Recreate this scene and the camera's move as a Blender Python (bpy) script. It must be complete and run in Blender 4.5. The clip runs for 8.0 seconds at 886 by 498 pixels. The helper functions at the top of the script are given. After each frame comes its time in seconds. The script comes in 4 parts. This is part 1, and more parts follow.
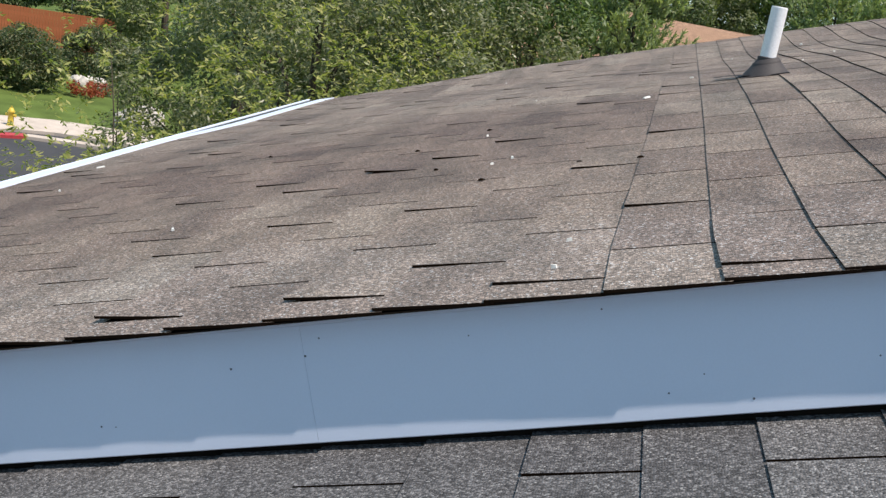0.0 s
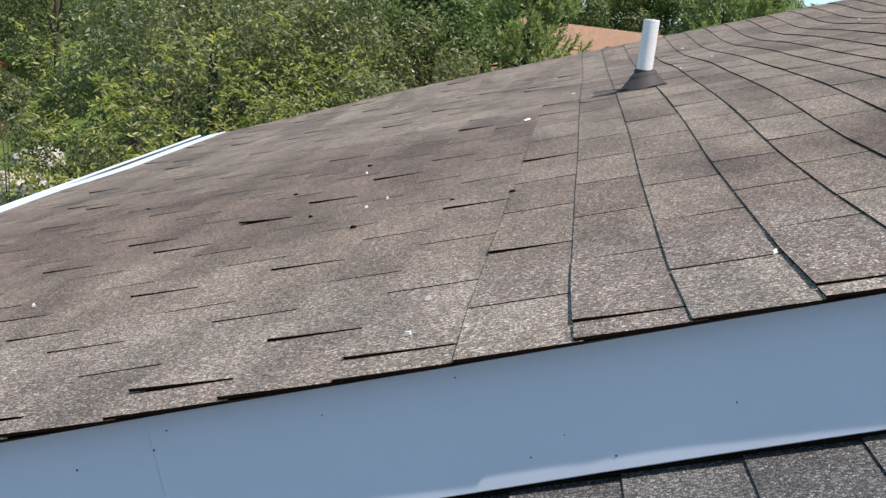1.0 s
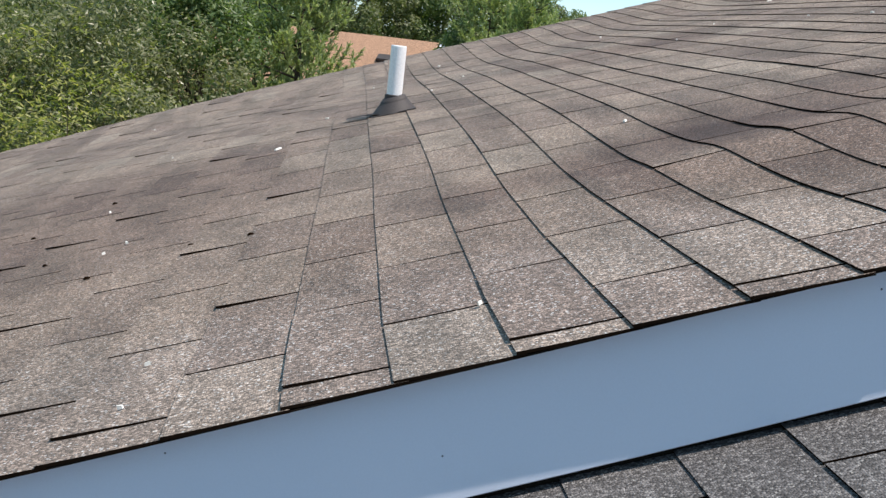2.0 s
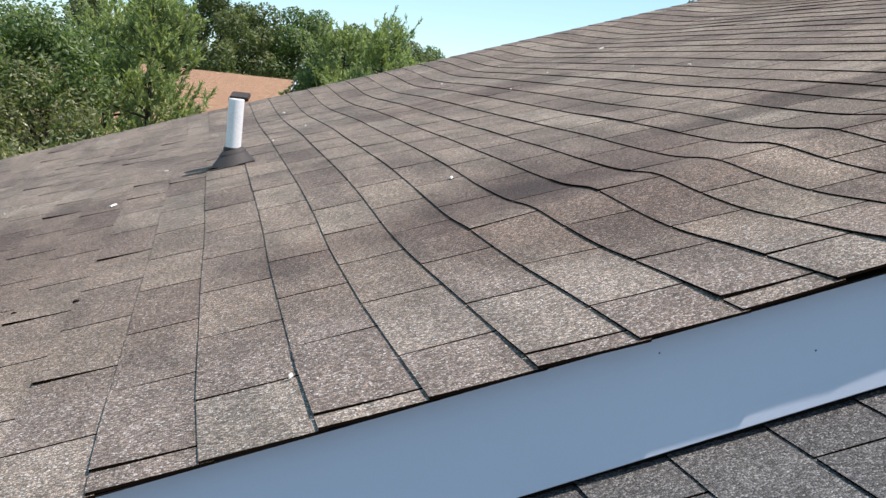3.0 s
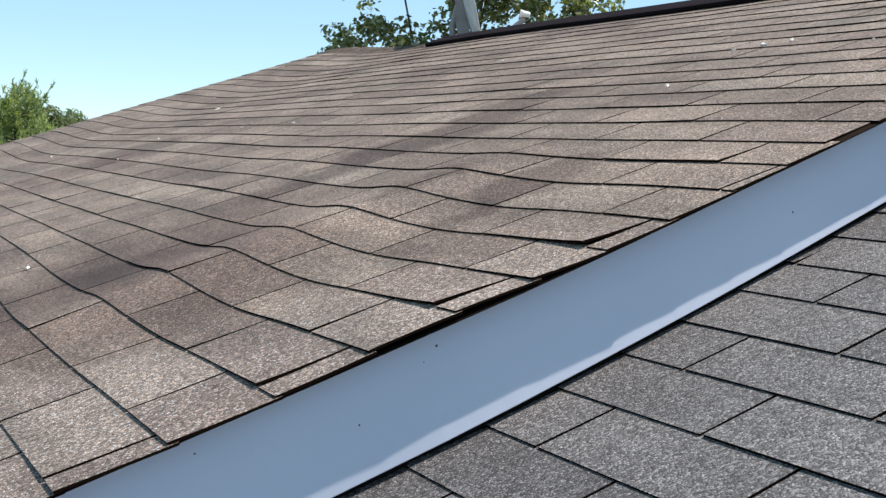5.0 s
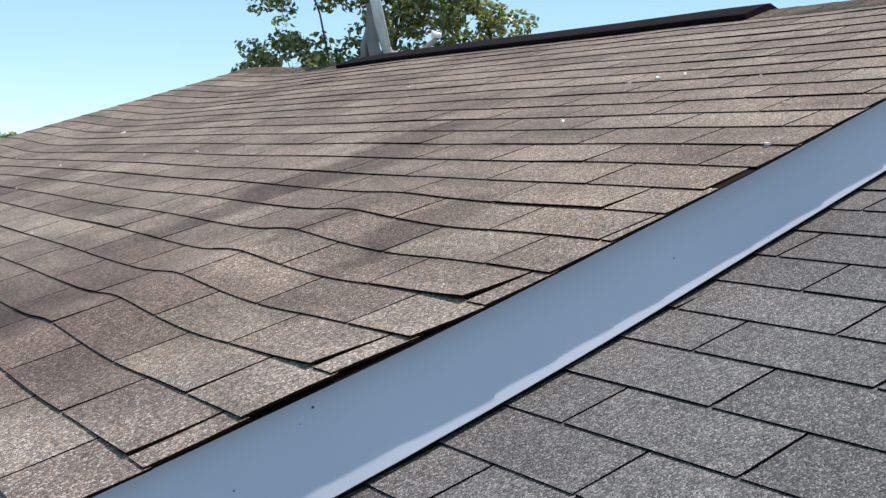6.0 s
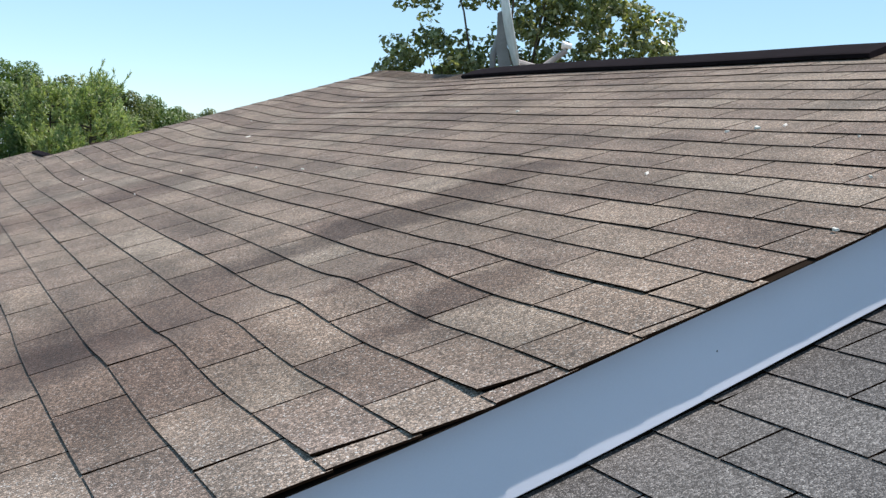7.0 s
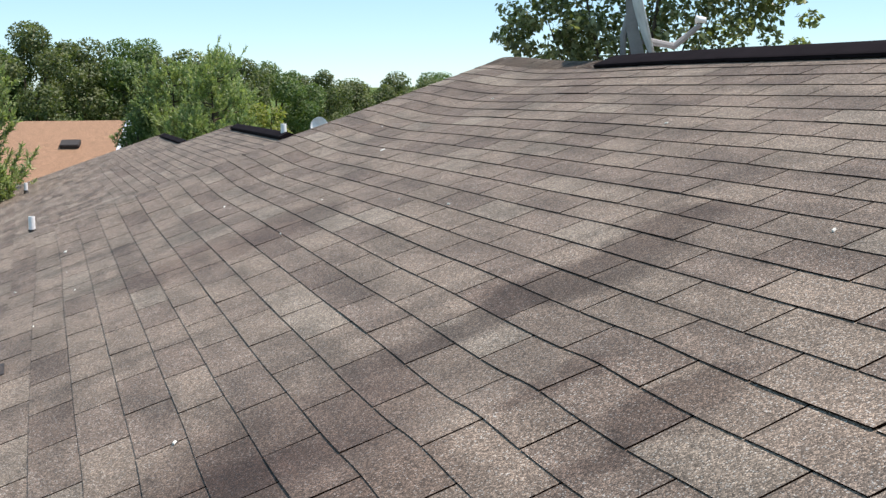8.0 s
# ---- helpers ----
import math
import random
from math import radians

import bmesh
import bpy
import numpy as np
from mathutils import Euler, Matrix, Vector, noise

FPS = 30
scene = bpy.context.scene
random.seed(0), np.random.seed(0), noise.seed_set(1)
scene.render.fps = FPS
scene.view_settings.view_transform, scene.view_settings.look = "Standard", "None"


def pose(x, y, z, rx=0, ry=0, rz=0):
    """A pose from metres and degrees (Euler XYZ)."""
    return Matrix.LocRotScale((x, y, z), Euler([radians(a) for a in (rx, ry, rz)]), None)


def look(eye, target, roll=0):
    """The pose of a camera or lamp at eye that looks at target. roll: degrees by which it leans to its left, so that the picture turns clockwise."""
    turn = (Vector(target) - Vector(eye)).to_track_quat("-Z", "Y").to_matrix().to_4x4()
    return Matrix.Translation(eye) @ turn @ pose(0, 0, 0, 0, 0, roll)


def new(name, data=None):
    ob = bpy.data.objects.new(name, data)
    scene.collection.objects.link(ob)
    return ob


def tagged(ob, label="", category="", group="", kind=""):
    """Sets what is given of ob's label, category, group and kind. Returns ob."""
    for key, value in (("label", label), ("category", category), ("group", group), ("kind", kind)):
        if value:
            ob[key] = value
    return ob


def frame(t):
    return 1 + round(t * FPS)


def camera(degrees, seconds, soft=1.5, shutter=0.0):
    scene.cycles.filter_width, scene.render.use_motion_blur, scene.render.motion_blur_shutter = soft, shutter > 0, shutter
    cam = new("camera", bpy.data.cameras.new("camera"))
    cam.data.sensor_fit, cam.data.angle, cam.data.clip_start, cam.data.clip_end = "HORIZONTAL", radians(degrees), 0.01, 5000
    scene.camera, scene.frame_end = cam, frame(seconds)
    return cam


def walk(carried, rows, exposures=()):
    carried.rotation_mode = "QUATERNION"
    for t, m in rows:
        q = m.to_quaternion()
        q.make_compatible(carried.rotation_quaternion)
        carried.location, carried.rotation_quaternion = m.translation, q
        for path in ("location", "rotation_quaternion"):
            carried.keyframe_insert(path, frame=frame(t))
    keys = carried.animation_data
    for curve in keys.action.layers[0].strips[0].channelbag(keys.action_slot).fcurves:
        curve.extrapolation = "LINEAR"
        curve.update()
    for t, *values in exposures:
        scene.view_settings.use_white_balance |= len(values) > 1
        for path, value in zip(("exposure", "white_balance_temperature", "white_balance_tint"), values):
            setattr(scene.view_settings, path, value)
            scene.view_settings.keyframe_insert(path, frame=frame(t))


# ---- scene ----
cam = camera(43.0, 8.0, soft=1.4)
# The roof's own frame: x up the slope, y along the courses, z out of the roof; it leans 4 in 12.
PITCH = math.degrees(math.atan(4 / 12))
HIGH = 8.0
ROOF = pose(0, 0, HIGH, 0, -PITCH, 0)
PATH = [
    (0, (0.09, -1.211, 0.291), (-0.324, 0.711, -0.078), -8.1),
    (0.5, (0.124, -1.186, 0.306), (-0.254, 0.733, -0.109), -10.6),
    (1, (0.17, -1.145, 0.332), (-0.098, 0.802, -0.04), -11.9),
    (1.5, (0.228, -1.125, 0.353), (0.159, 0.834, -0.045), -12.5),
    (2.8, (0.323, -1.21, 0.423), (0.633, 0.714, -0.03), -12.0),
    (3, (0.341, -1.21, 0.428), (0.698, 0.709, -0.006), -12.2),
    (3.5, (0.393, -1.215, 0.452), (0.907, 0.678, 0.061), -13.7),
    (4, (0.442, -1.229, 0.439), (1.113, 0.611, 0.03), -15.2),
    (4.5, (0.492, -1.218, 0.427), (1.292, 0.557, -0.031), -14.7),
    (6, (0.598, -1.247, 0.469), (1.618, 0.399, -0.03), -14.1),
    (6.5, (0.678, -1.277, 0.514), (1.675, 0.382, 0.012), -12.4),
    (7, (0.8, -1.306, 0.561), (1.594, 0.47, 0.098), -12.8),
    (7.5, (0.856, -1.256, 0.696), (1.501, 0.576, 0.222), -17.0),
    (8, (0.848, -1.121, 0.855), (1.419, 0.728, 0.354), -18.3),
]
walk(cam, [(t, ROOF @ look(eye, target, roll)) for t, eye, target, roll in PATH], exposures=[(0.0, 0.48, 6800, 10.8), (1.5, 0.53, 6800, 10.8), (3.0, 0.59, 6800, 10.8), (6.5, 0.58, 6800, 10.8), (8.0, 0.52, 6800, 10.8)])

# ---- light ----
SUN = (ROOF.to_3x3() @ Vector((1.0, -0.22, 1.05))).normalized()
world = bpy.data.worlds.new("world")
world.use_nodes = True
scene.world = world
wn = world.node_tree
sky = wn.nodes.new("ShaderNodeTexSky")
sky.sky_type, sky.sun_disc = "NISHITA", False
sky.sun_elevation = math.asin(SUN.z)
sky.sun_rotation = math.atan2(SUN.x, SUN.y)
sky.air_density, sky.dust_density, sky.ozone_density = 0.68, 0.02, 4.0
haze = wn.nodes.new("ShaderNodeMix")
haze.data_type = "RGBA"
haze.inputs[0].default_value = 0.4
haze.inputs[7].default_value = (3.2, 5.7, 7.2, 1)
wn.links.new(sky.outputs[0], haze.inputs[6])
wn.links.new(haze.outputs[2], wn.nodes["Background"].inputs[0])
wn.nodes["Background"].inputs[1].default_value = 0.118
lamp = bpy.data.lights.new("sun", "SUN")
lamp.energy, lamp.angle, lamp.color = 4.4, radians(0.5), (1.0, 0.94, 0.885)
sun = new("sun", lamp)
sun.matrix_world = look(SUN * 60, (0, 0, 0))


# ---- materials ----
def material(name, rough=0.8, metal=0.0, spec=0.3):
    m = bpy.data.materials.new(name)
    m.use_nodes = True
    b = m.node_tree.nodes["Principled BSDF"]
    b.inputs["Roughness"].default_value, b.inputs["Metallic"].default_value = rough, metal
    b.inputs["Specular IOR Level"].default_value = spec
    return m, m.node_tree, b


def coords(nt, scale=(1, 1, 1)):
    tc, mp = nt.nodes.new("ShaderNodeTexCoord"), nt.nodes.new("ShaderNodeMapping")
    mp.inputs["Scale"].default_value = scale
    nt.links.new(tc.outputs["Object"], mp.inputs[0])
    return mp.outputs[0]


def noisy(nt, scale, detail=3.0, rough=0.55, stretch=(1, 1, 1)):
    n = nt.nodes.new("ShaderNodeTexNoise")
    n.inputs["Scale"].default_value, n.inputs["Detail"].default_value, n.inputs["Roughness"].default_value = scale, detail, rough
    nt.links.new(coords(nt, stretch), n.inputs["Vector"])
    return n.outputs["Fac"]


def ramp(nt, fac, stops, smooth=False):
    r = nt.nodes.new("ShaderNodeValToRGB")
    r.color_ramp.interpolation = "EASE" if smooth else "LINEAR"
    while len(r.color_ramp.elements) < len(stops):
        r.color_ramp.elements.new(0.5)
    for el, (p, c) in zip(r.color_ramp.elements, stops):
        el.position = p
        el.color = (*c, 1) if len(c) == 3 else c
    nt.links.new(fac, r.inputs[0])
    return r.outputs[0]


def grey(v):
    return (v, v, v)


def mixed(nt, a, b, fac, how="MIX"):
    m = nt.nodes.new("ShaderNodeMix")
    m.data_type, m.blend_type = "RGBA", how
    for socket, v in ((m.inputs[0], fac), (m.inputs[6], a), (m.inputs[7], b)):
        if isinstance(v, (int, float)):
            socket.default_value = v
        elif isinstance(v, tuple):
            socket.default_value = (*v, 1)
        else:
            nt.links.new(v, socket)
    return m.outputs[2]


def sums(nt, a, b, how="ADD"):
    m = nt.nodes.new("ShaderNodeMath")
    m.operation = how
    for socket, v in zip(m.inputs, (a, b)):
        if isinstance(v, (int, float)):
            socket.default_value = v
        else:
            nt.links.new(v, socket)
    return m.outputs[0]


def chance(nt):
    """A number of its own for each object and each loose piece of a mesh."""
    ob, geo = nt.nodes.new("ShaderNodeObjectInfo"), nt.nodes.new("ShaderNodeNewGeometry")
    return sums(nt, sums(nt, ob.outputs["Random"], geo.outputs["Random Per Island"]), 1.0, "MODULO")


def relief(nt, b, height, depth, strength=0.6):
    n = nt.nodes.new("ShaderNodeBump")
    n.inputs["Distance"].default_value, n.inputs["Strength"].default_value = depth, strength
    nt.links.new(height, n.inputs["Height"])
    nt.links.new(n.outputs[0], b.inputs["Normal"])


def granules(nt, scale):
    """Stone granules: how high each stands, and a tone of its own for each."""
    n, bw = nt.nodes.new("ShaderNodeTexVoronoi"), nt.nodes.new("ShaderNodeSeparateColor")
    n.inputs["Scale"].default_value = scale
    nt.links.new(coords(nt), n.inputs["Vector"])
    nt.links.new(n.outputs["Color"], bw.inputs[0])
    return sums(nt, 1.0, n.outputs["Distance"], "SUBTRACT"), bw.outputs[0]


def shingle_material(name, tones, speck, streaks):
    m, nt, b = material(name, 0.72, 0, 0.32)
    col = ramp(nt, chance(nt), tones)
    grit, tint = granules(nt, 360)
    fine = ramp(nt, tint, [(0.0, grey(0.25)), (0.35, grey(0.6)), (0.7, grey(1.15)), (1.0, grey(2.35))])
    col = mixed(nt, col, fine, 0.85, "MULTIPLY")
    flecks = ramp(nt, granules(nt, 390)[1], [(0.94, grey(0)), (0.96, grey(1))])
    col = mixed(nt, col, speck, mixed(nt, grey(0), flecks, 0.42))
    blotch = ramp(nt, noisy(nt, 7, 4, 0.6), [(0.3, grey(0.8)), (0.7, grey(1.15))])
    col = mixed(nt, col, blotch, 0.8, "MULTIPLY")
    if streaks:
        # darker runs of noise, stretched so that they follow the slope
        runs = ramp(nt, noisy(nt, 1.0, 3, 0.55, (0.45, 3.6, 1)), [(0.54, grey(1)), (0.72, grey(0.6))], True)
        col = mixed(nt, col, runs, streaks, "MULTIPLY")
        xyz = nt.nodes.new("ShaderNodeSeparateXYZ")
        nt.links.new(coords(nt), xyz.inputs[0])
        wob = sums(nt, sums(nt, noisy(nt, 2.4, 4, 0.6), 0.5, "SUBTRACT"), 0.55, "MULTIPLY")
        # soft-edged darker bands at set places on the slope
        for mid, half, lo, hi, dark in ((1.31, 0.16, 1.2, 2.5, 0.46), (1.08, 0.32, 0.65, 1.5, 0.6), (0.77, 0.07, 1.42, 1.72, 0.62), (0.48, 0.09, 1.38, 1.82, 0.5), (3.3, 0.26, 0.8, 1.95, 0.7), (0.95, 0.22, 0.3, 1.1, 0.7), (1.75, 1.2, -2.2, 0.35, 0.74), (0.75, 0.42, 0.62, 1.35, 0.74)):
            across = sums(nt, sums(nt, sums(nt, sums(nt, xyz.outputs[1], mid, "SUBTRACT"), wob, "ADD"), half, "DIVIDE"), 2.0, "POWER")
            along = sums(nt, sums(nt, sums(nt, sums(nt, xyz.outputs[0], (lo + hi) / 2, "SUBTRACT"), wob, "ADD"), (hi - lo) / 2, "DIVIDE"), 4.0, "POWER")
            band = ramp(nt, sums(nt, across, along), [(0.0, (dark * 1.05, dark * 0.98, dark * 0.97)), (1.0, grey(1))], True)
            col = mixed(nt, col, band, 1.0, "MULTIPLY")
        # the granules are paler and greyer along the lower rake, with an uneven edge
        rim = sums(nt, xyz.outputs[1], sums(nt, noisy(nt, 5, 3, 0.6), 0.5, "MULTIPLY"), "SUBTRACT")
        rim = sums(nt, rim, sums(nt, sums(nt, sums(nt, xyz.outputs[0], 0.7, "SUBTRACT"), 0.0, "MAXIMUM"), 0.5, "MULTIPLY"))
        col = mixed(nt, col, ramp(nt, rim, [(0.0, (1.13, 1.19, 1.27)), (0.34, grey(1))], True), 1.0, "MULTIPLY")
        dirt = ramp(nt, noisy(nt, 1.0, 3, 0.6, (5.5, 1.6, 1)), [(0.38, grey(1.12)), (0.68, grey(0.62))], True)
        col = mixed(nt, col, dirt, streaks, "MULTIPLY")
    nt.links.new(col, b.inputs["Base Color"])
    relief(nt, b, grit, 0.0022, 0.8)
    return m


def plain(name, c, rough=0.6, metal=0.0, spec=0.4, vary=0.25, scale=9.0, grain=180.0, depth=0.0006, mottle=0.6):
    m, nt, b = material(name, rough, metal, spec)
    lo, hi = tuple(v * (1 - vary) for v in c), tuple(min(1, v * (1 + vary * 0.5)) for v in c)
    col = ramp(nt, noisy(nt, scale, 5, 0.6), [(0.3, lo), (0.7, hi)])
    g = noisy(nt, grain, 2)
    col = mixed(nt, col, ramp(nt, g, [(0.3, grey(0.85)), (0.7, grey(1.1))]), mottle, "MULTIPLY")
    nt.links.new(col, b.inputs["Base Color"])
    relief(nt, b, g, depth, 0.5)
    return m


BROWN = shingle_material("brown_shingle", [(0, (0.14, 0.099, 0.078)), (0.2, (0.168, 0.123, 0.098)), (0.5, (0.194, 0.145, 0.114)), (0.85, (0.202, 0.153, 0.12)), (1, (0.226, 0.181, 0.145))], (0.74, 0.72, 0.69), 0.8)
GREY = shingle_material("grey_shingle", [(0, (0.086, 0.082, 0.084)), (0.5, (0.105, 0.1, 0.101)), (1, (0.125, 0.119, 0.119))], (0.46, 0.45, 0.44), 0.0)
CUT = plain("bare_asphalt_edge", (0.013, 0.008, 0.0055), 1.0, 0, 0.0)
FELT = plain("asphalt_felt", (0.02, 0.0145, 0.0115), 1.0, 0, 0.0)
TROUGH_FILL = plain("dark_olive_filling", (0.05, 0.05, 0.035), 0.9, 0, 0.1)
WHITE = plain("white_painted_metal", (0.645, 0.69, 0.81), 0.4, 0, 0.5, 0.035, 2, 400, 0.00005, 0.1)
PVC = plain("white_plastic_pipe", (0.8, 0.79, 0.8), 0.4, 0, 0.4, 0.05)
RUBBER = plain("weathered_rubber", (0.05, 0.042, 0.042), 0.7)
VENT = plain("dark_brown_plastic", (0.013, 0.009, 0.011), 0.9, 0, 0.05)
SIDING = plain("pale_siding", (0.55, 0.53, 0.48), 0.6)
DISHGREY = plain("pale_grey_enamel", (0.75, 0.75, 0.75), 0.45)
CHIP = plain("pale_debris", (0.72, 0.7, 0.66), 0.8)
BRACKET = plain("dull_grey_paint", (0.3, 0.28, 0.28), 0.7)
STEEL = plain("galvanised_steel", (0.45, 0.45, 0.46), 0.4, 0.8)
NAILHEAD = plain("dull_grey_nail", (0.09, 0.09, 0.11), 0.6)
GRASS = plain("lawn_green", (0.1, 0.14, 0.035), 0.9, 0, 0.1, 0.4, 0.6, 9, 0.02)
ASPHALT = plain("asphalt", (0.06, 0.06, 0.065), 0.9, 0, 0.2, 0.25, 0.4, 30, 0.004)
CONCRETE = plain("pale_concrete", (0.5, 0.42, 0.36), 0.9, 0, 0.2, 0.2, 1.5, 30)
RED = plain("red_kerb_paint", (0.45, 0.05, 0.06), 0.6)
FENCE = plain("red_brown_boards", (0.4, 0.125, 0.055), 0.8, 0, 0.2, 0.3, 2, 20)
TERRA = shingle_material("orange_shingle", [(0, (0.25, 0.135, 0.08)), (0.5, (0.285, 0.16, 0.098)), (1, (0.33, 0.195, 0.125))], (0.5, 0.3, 0.2), 0.0)
BARK = plain("grey_brown_bark", (0.09, 0.07, 0.055), 0.9, 0, 0.1, 0.4, 6, 40, 0.01)
YELLOW = plain("yellow_enamel", (0.6, 0.42, 0.05), 0.5)
CREAM = plain("cream_canvas", (0.65, 0.55, 0.42), 0.8)
STONE = plain("pale_stone", (0.5, 0.45, 0.4), 0.8)


def leaf_material(name, a, b2, c, gloss=0.45):
    m, nt, b = material(name, gloss, 0, 0.4)
    col = ramp(nt, chance(nt), [(0, a), (0.5, b2), (1, c)])
    nt.links.new(mixed(nt, col, ramp(nt, noisy(nt, 0.9, 2), [(0.35, grey(0.7)), (0.65, grey(1.2))]), 0.8, "MULTIPLY"), b.inputs["Base Color"])
    tr = nt.nodes.new("ShaderNodeBsdfTranslucent")
    nt.links.new(mixed(nt, col, (1.0, 1.15, 0.5), 1.0, "MULTIPLY"), tr.inputs[0])
    mx = nt.nodes.new("ShaderNodeMixShader")
    mx.inputs[0].default_value = 0.45
    nt.links.new(b.outputs[0], mx.inputs[1])
    nt.links.new(tr.outputs[0], mx.inputs[2])
    nt.links.new(mx.outputs[0], nt.nodes["Material Output"].inputs[0])
    return m


OLIVE = leaf_material("olive_leaf", (0.12, 0.142, 0.062), (0.175, 0.19, 0.093), (0.34, 0.33, 0.21), 0.35)
LIME = leaf_material("yellow_green_leaf", (0.165, 0.205, 0.05), (0.285, 0.295, 0.075), (0.46, 0.42, 0.16))
MID = leaf_material("mid_green_leaf", (0.085, 0.14, 0.05), (0.13, 0.185, 0.07), (0.23, 0.28, 0.125))
DARK = leaf_material("dark_green_leaf", (0.09, 0.115, 0.05), (0.135, 0.16, 0.07), (0.205, 0.22, 0.1))
NEEDLE = leaf_material("pine_needle", (0.2, 0.245, 0.115), (0.32, 0.37, 0.175), (0.48, 0.5, 0.28))
OAK = leaf_material("oak_leaf", (0.1, 0.115, 0.055), (0.18, 0.195, 0.09), (0.47, 0.47, 0.29), 0.25)
HEDGE = leaf_material("hedge_leaf", (0.05, 0.082, 0.034), (0.088, 0.118, 0.05), (0.19, 0.165, 0.08))
PETAL = leaf_material("rust_red_petal", (0.3, 0.05, 0.03), (0.36, 0.08, 0.04), (0.42, 0.12, 0.05))


# ---- building helpers ----
def sheet(name, verts, faces, mat, smooth=False, edge=None, tops=None):
    """A mesh from arrays: all faces with the same number of corners, or lists."""
    me = bpy.data.meshes.new(name)
    if isinstance(faces, np.ndarray):
        n, k = faces.shape
        me.vertices.add(len(verts))
        me.vertices.foreach_set("co", np.asarray(verts, np.float32).ravel())
        me.loops.add(n * k)
        me.loops.foreach_set("vertex_index", faces.astype(np.int32).ravel())
        me.polygons.add(n)
        me.polygons.foreach_set("loop_start", np.arange(0, n * k, k, dtype=np.int32))
        me.update(calc_edges=True)
    else:
        me.from_pydata([tuple(map(float, v)) for v in verts], [], faces)
    me.polygons.foreach_set("use_smooth", [smooth] * len(me.polygons))
    me.materials.append(mat)
    if edge:
        me.materials.append(edge)
        me.polygons.foreach_set("material_index", [0 if t else 1 for t in tops])
    return me


def mesh_of(bm, name, mat, smooth=False):
    bmesh.ops.recalc_face_normals(bm, faces=bm.faces[:])
    me = bpy.data.meshes.new(name)
    bm.to_mesh(me)
    bm.free()
    if smooth:
        for p in me.polygons:
            p.use_smooth = True
    me.materials.append(mat)
    return me


def part(name, bm, mat=None, parent=None, label="", at=None, smooth=False):
    """One mesh object, of a bmesh or a mesh, under a thing or a part."""
    me = mesh_of(bm, name, mat, smooth) if isinstance(bm, bmesh.types.BMesh) else bm
    ob = new(name, me)
    if parent:
        ob.parent = parent
    if at is not None:
        ob.matrix_basis = at
    if label:
        ob["label"] = label
    return ob


def block(x0, x1, y0, y1, z0, z1, bevel=0.0, bm=None):
    """A box, with bevelled edges where bevel is given; added to bm if there is one."""
    own = bmesh.new()
    vs = [own.verts.new((x, y, z)) for x in (x0, x1) for y in (y0, y1) for z in (z0, z1)]
    for f in ((0, 1, 3, 2), (4, 6, 7, 5), (0, 4, 5, 1), (2, 3, 7, 6), (0, 2, 6, 4), (1, 5, 7, 3)):
        own.faces.new([vs[i] for i in f])
    if bevel:
        bmesh.ops.bevel(own, geom=own.edges[:], offset=bevel, segments=2, affect="EDGES")
    if bm is None:
        return own
    me = bpy.data.meshes.new("tmp")
    own.to_mesh(me)
    own.free()
    bm.from_mesh(me)
    bpy.data.meshes.remove(me)
    return bm


def lathe(profile, n=24, bm=None):
    """A turned shape from (radius, height) pairs, open where the ends have a radius."""
    bm = bm or bmesh.new()
    rings = [[bm.verts.new((r * math.cos(2 * math.pi * i / n), r * math.sin(2 * math.pi * i / n), z)) for i in range(n)] for r, z in profile]
    for a, b in zip(rings, rings[1:]):
        for i in range(n):
            bm.faces.new((a[i], a[(i + 1) % n], b[(i + 1) % n], b[i]))
    return bm


def tube(points, radii, n=8, bm=None):
    """A tapered tube along points."""
    bm = bm or bmesh.new()
    rings = []
    for i, p in enumerate(points):
        d = (Vector(points[min(i + 1, len(points) - 1)]) - Vector(points[max(i - 1, 0)])).normalized()
        q = d.to_track_quat("Z", "Y")
        rings.append([bm.verts.new(Vector(p) + q @ Vector((radii[i] * math.cos(2 * math.pi * j / n), radii[i] * math.sin(2 * math.pi * j / n), 0))) for j in range(n)])
    for a, b in zip(rings, rings[1:]):
        for j in range(n):
            bm.faces.new((a[j], a[(j + 1) % n], b[(j + 1) % n], b[j]))
    bm.faces.new(rings[0][::-1])
    bm.faces.new(rings[-1])
    return bm


def thing(name, label, category, at=None, group="", kind=""):
    ob = new(name)
    ob.empty_display_size = 0.2
    if at is not None:
        ob.matrix_basis = at
    return tagged(ob, label, category, group, kind)


def ease(x):
    x = min(1.0, max(0.0, x))
    return x * x * (3 - 2 * x)


def bell(x, c, w):
    return math.exp(-(((x - c) / w) ** 2))


# ---- the roof planes ----
COURSE, TAB = 0.127, 0.305
EDGE, FAR = -0.037, 5.74
EAVE, RIDGE = -2.05, 3.76
STEP = 0.172


def swell(u, v):
    """How far the worn deck of the brown roof stands off its plane."""
    h = 0.003 * noise.noise((u * 1.1, v * 1.3, 2.0)) + 0.0018 * noise.noise((u * 2.7, v * 3.1, 5.0))
    near = ease((u - 0.55) / 0.5) * (1 - ease((u - 1.5) / 0.5))
    h += near * (0.014 * bell(v, 0.78, 0.13) - 0.008 * bell(v, 0.42, 0.16))
    h += 0.015 * ease((v - 1.2) / 0.9) * (1 - ease((v - 3.0) / 1.2)) * (1 - ease((u - 0.6) / 0.7))
    h += 0.003 * bell(v, 1.55, 0.3) * ease((u + 0.2) / 0.8)
    h += (0.036 * ease((v - 4.75) / 0.95) - 0.012 * bell(v, 4.5, 0.6)) * ease((u + 2.0) / 1.5)
    return h


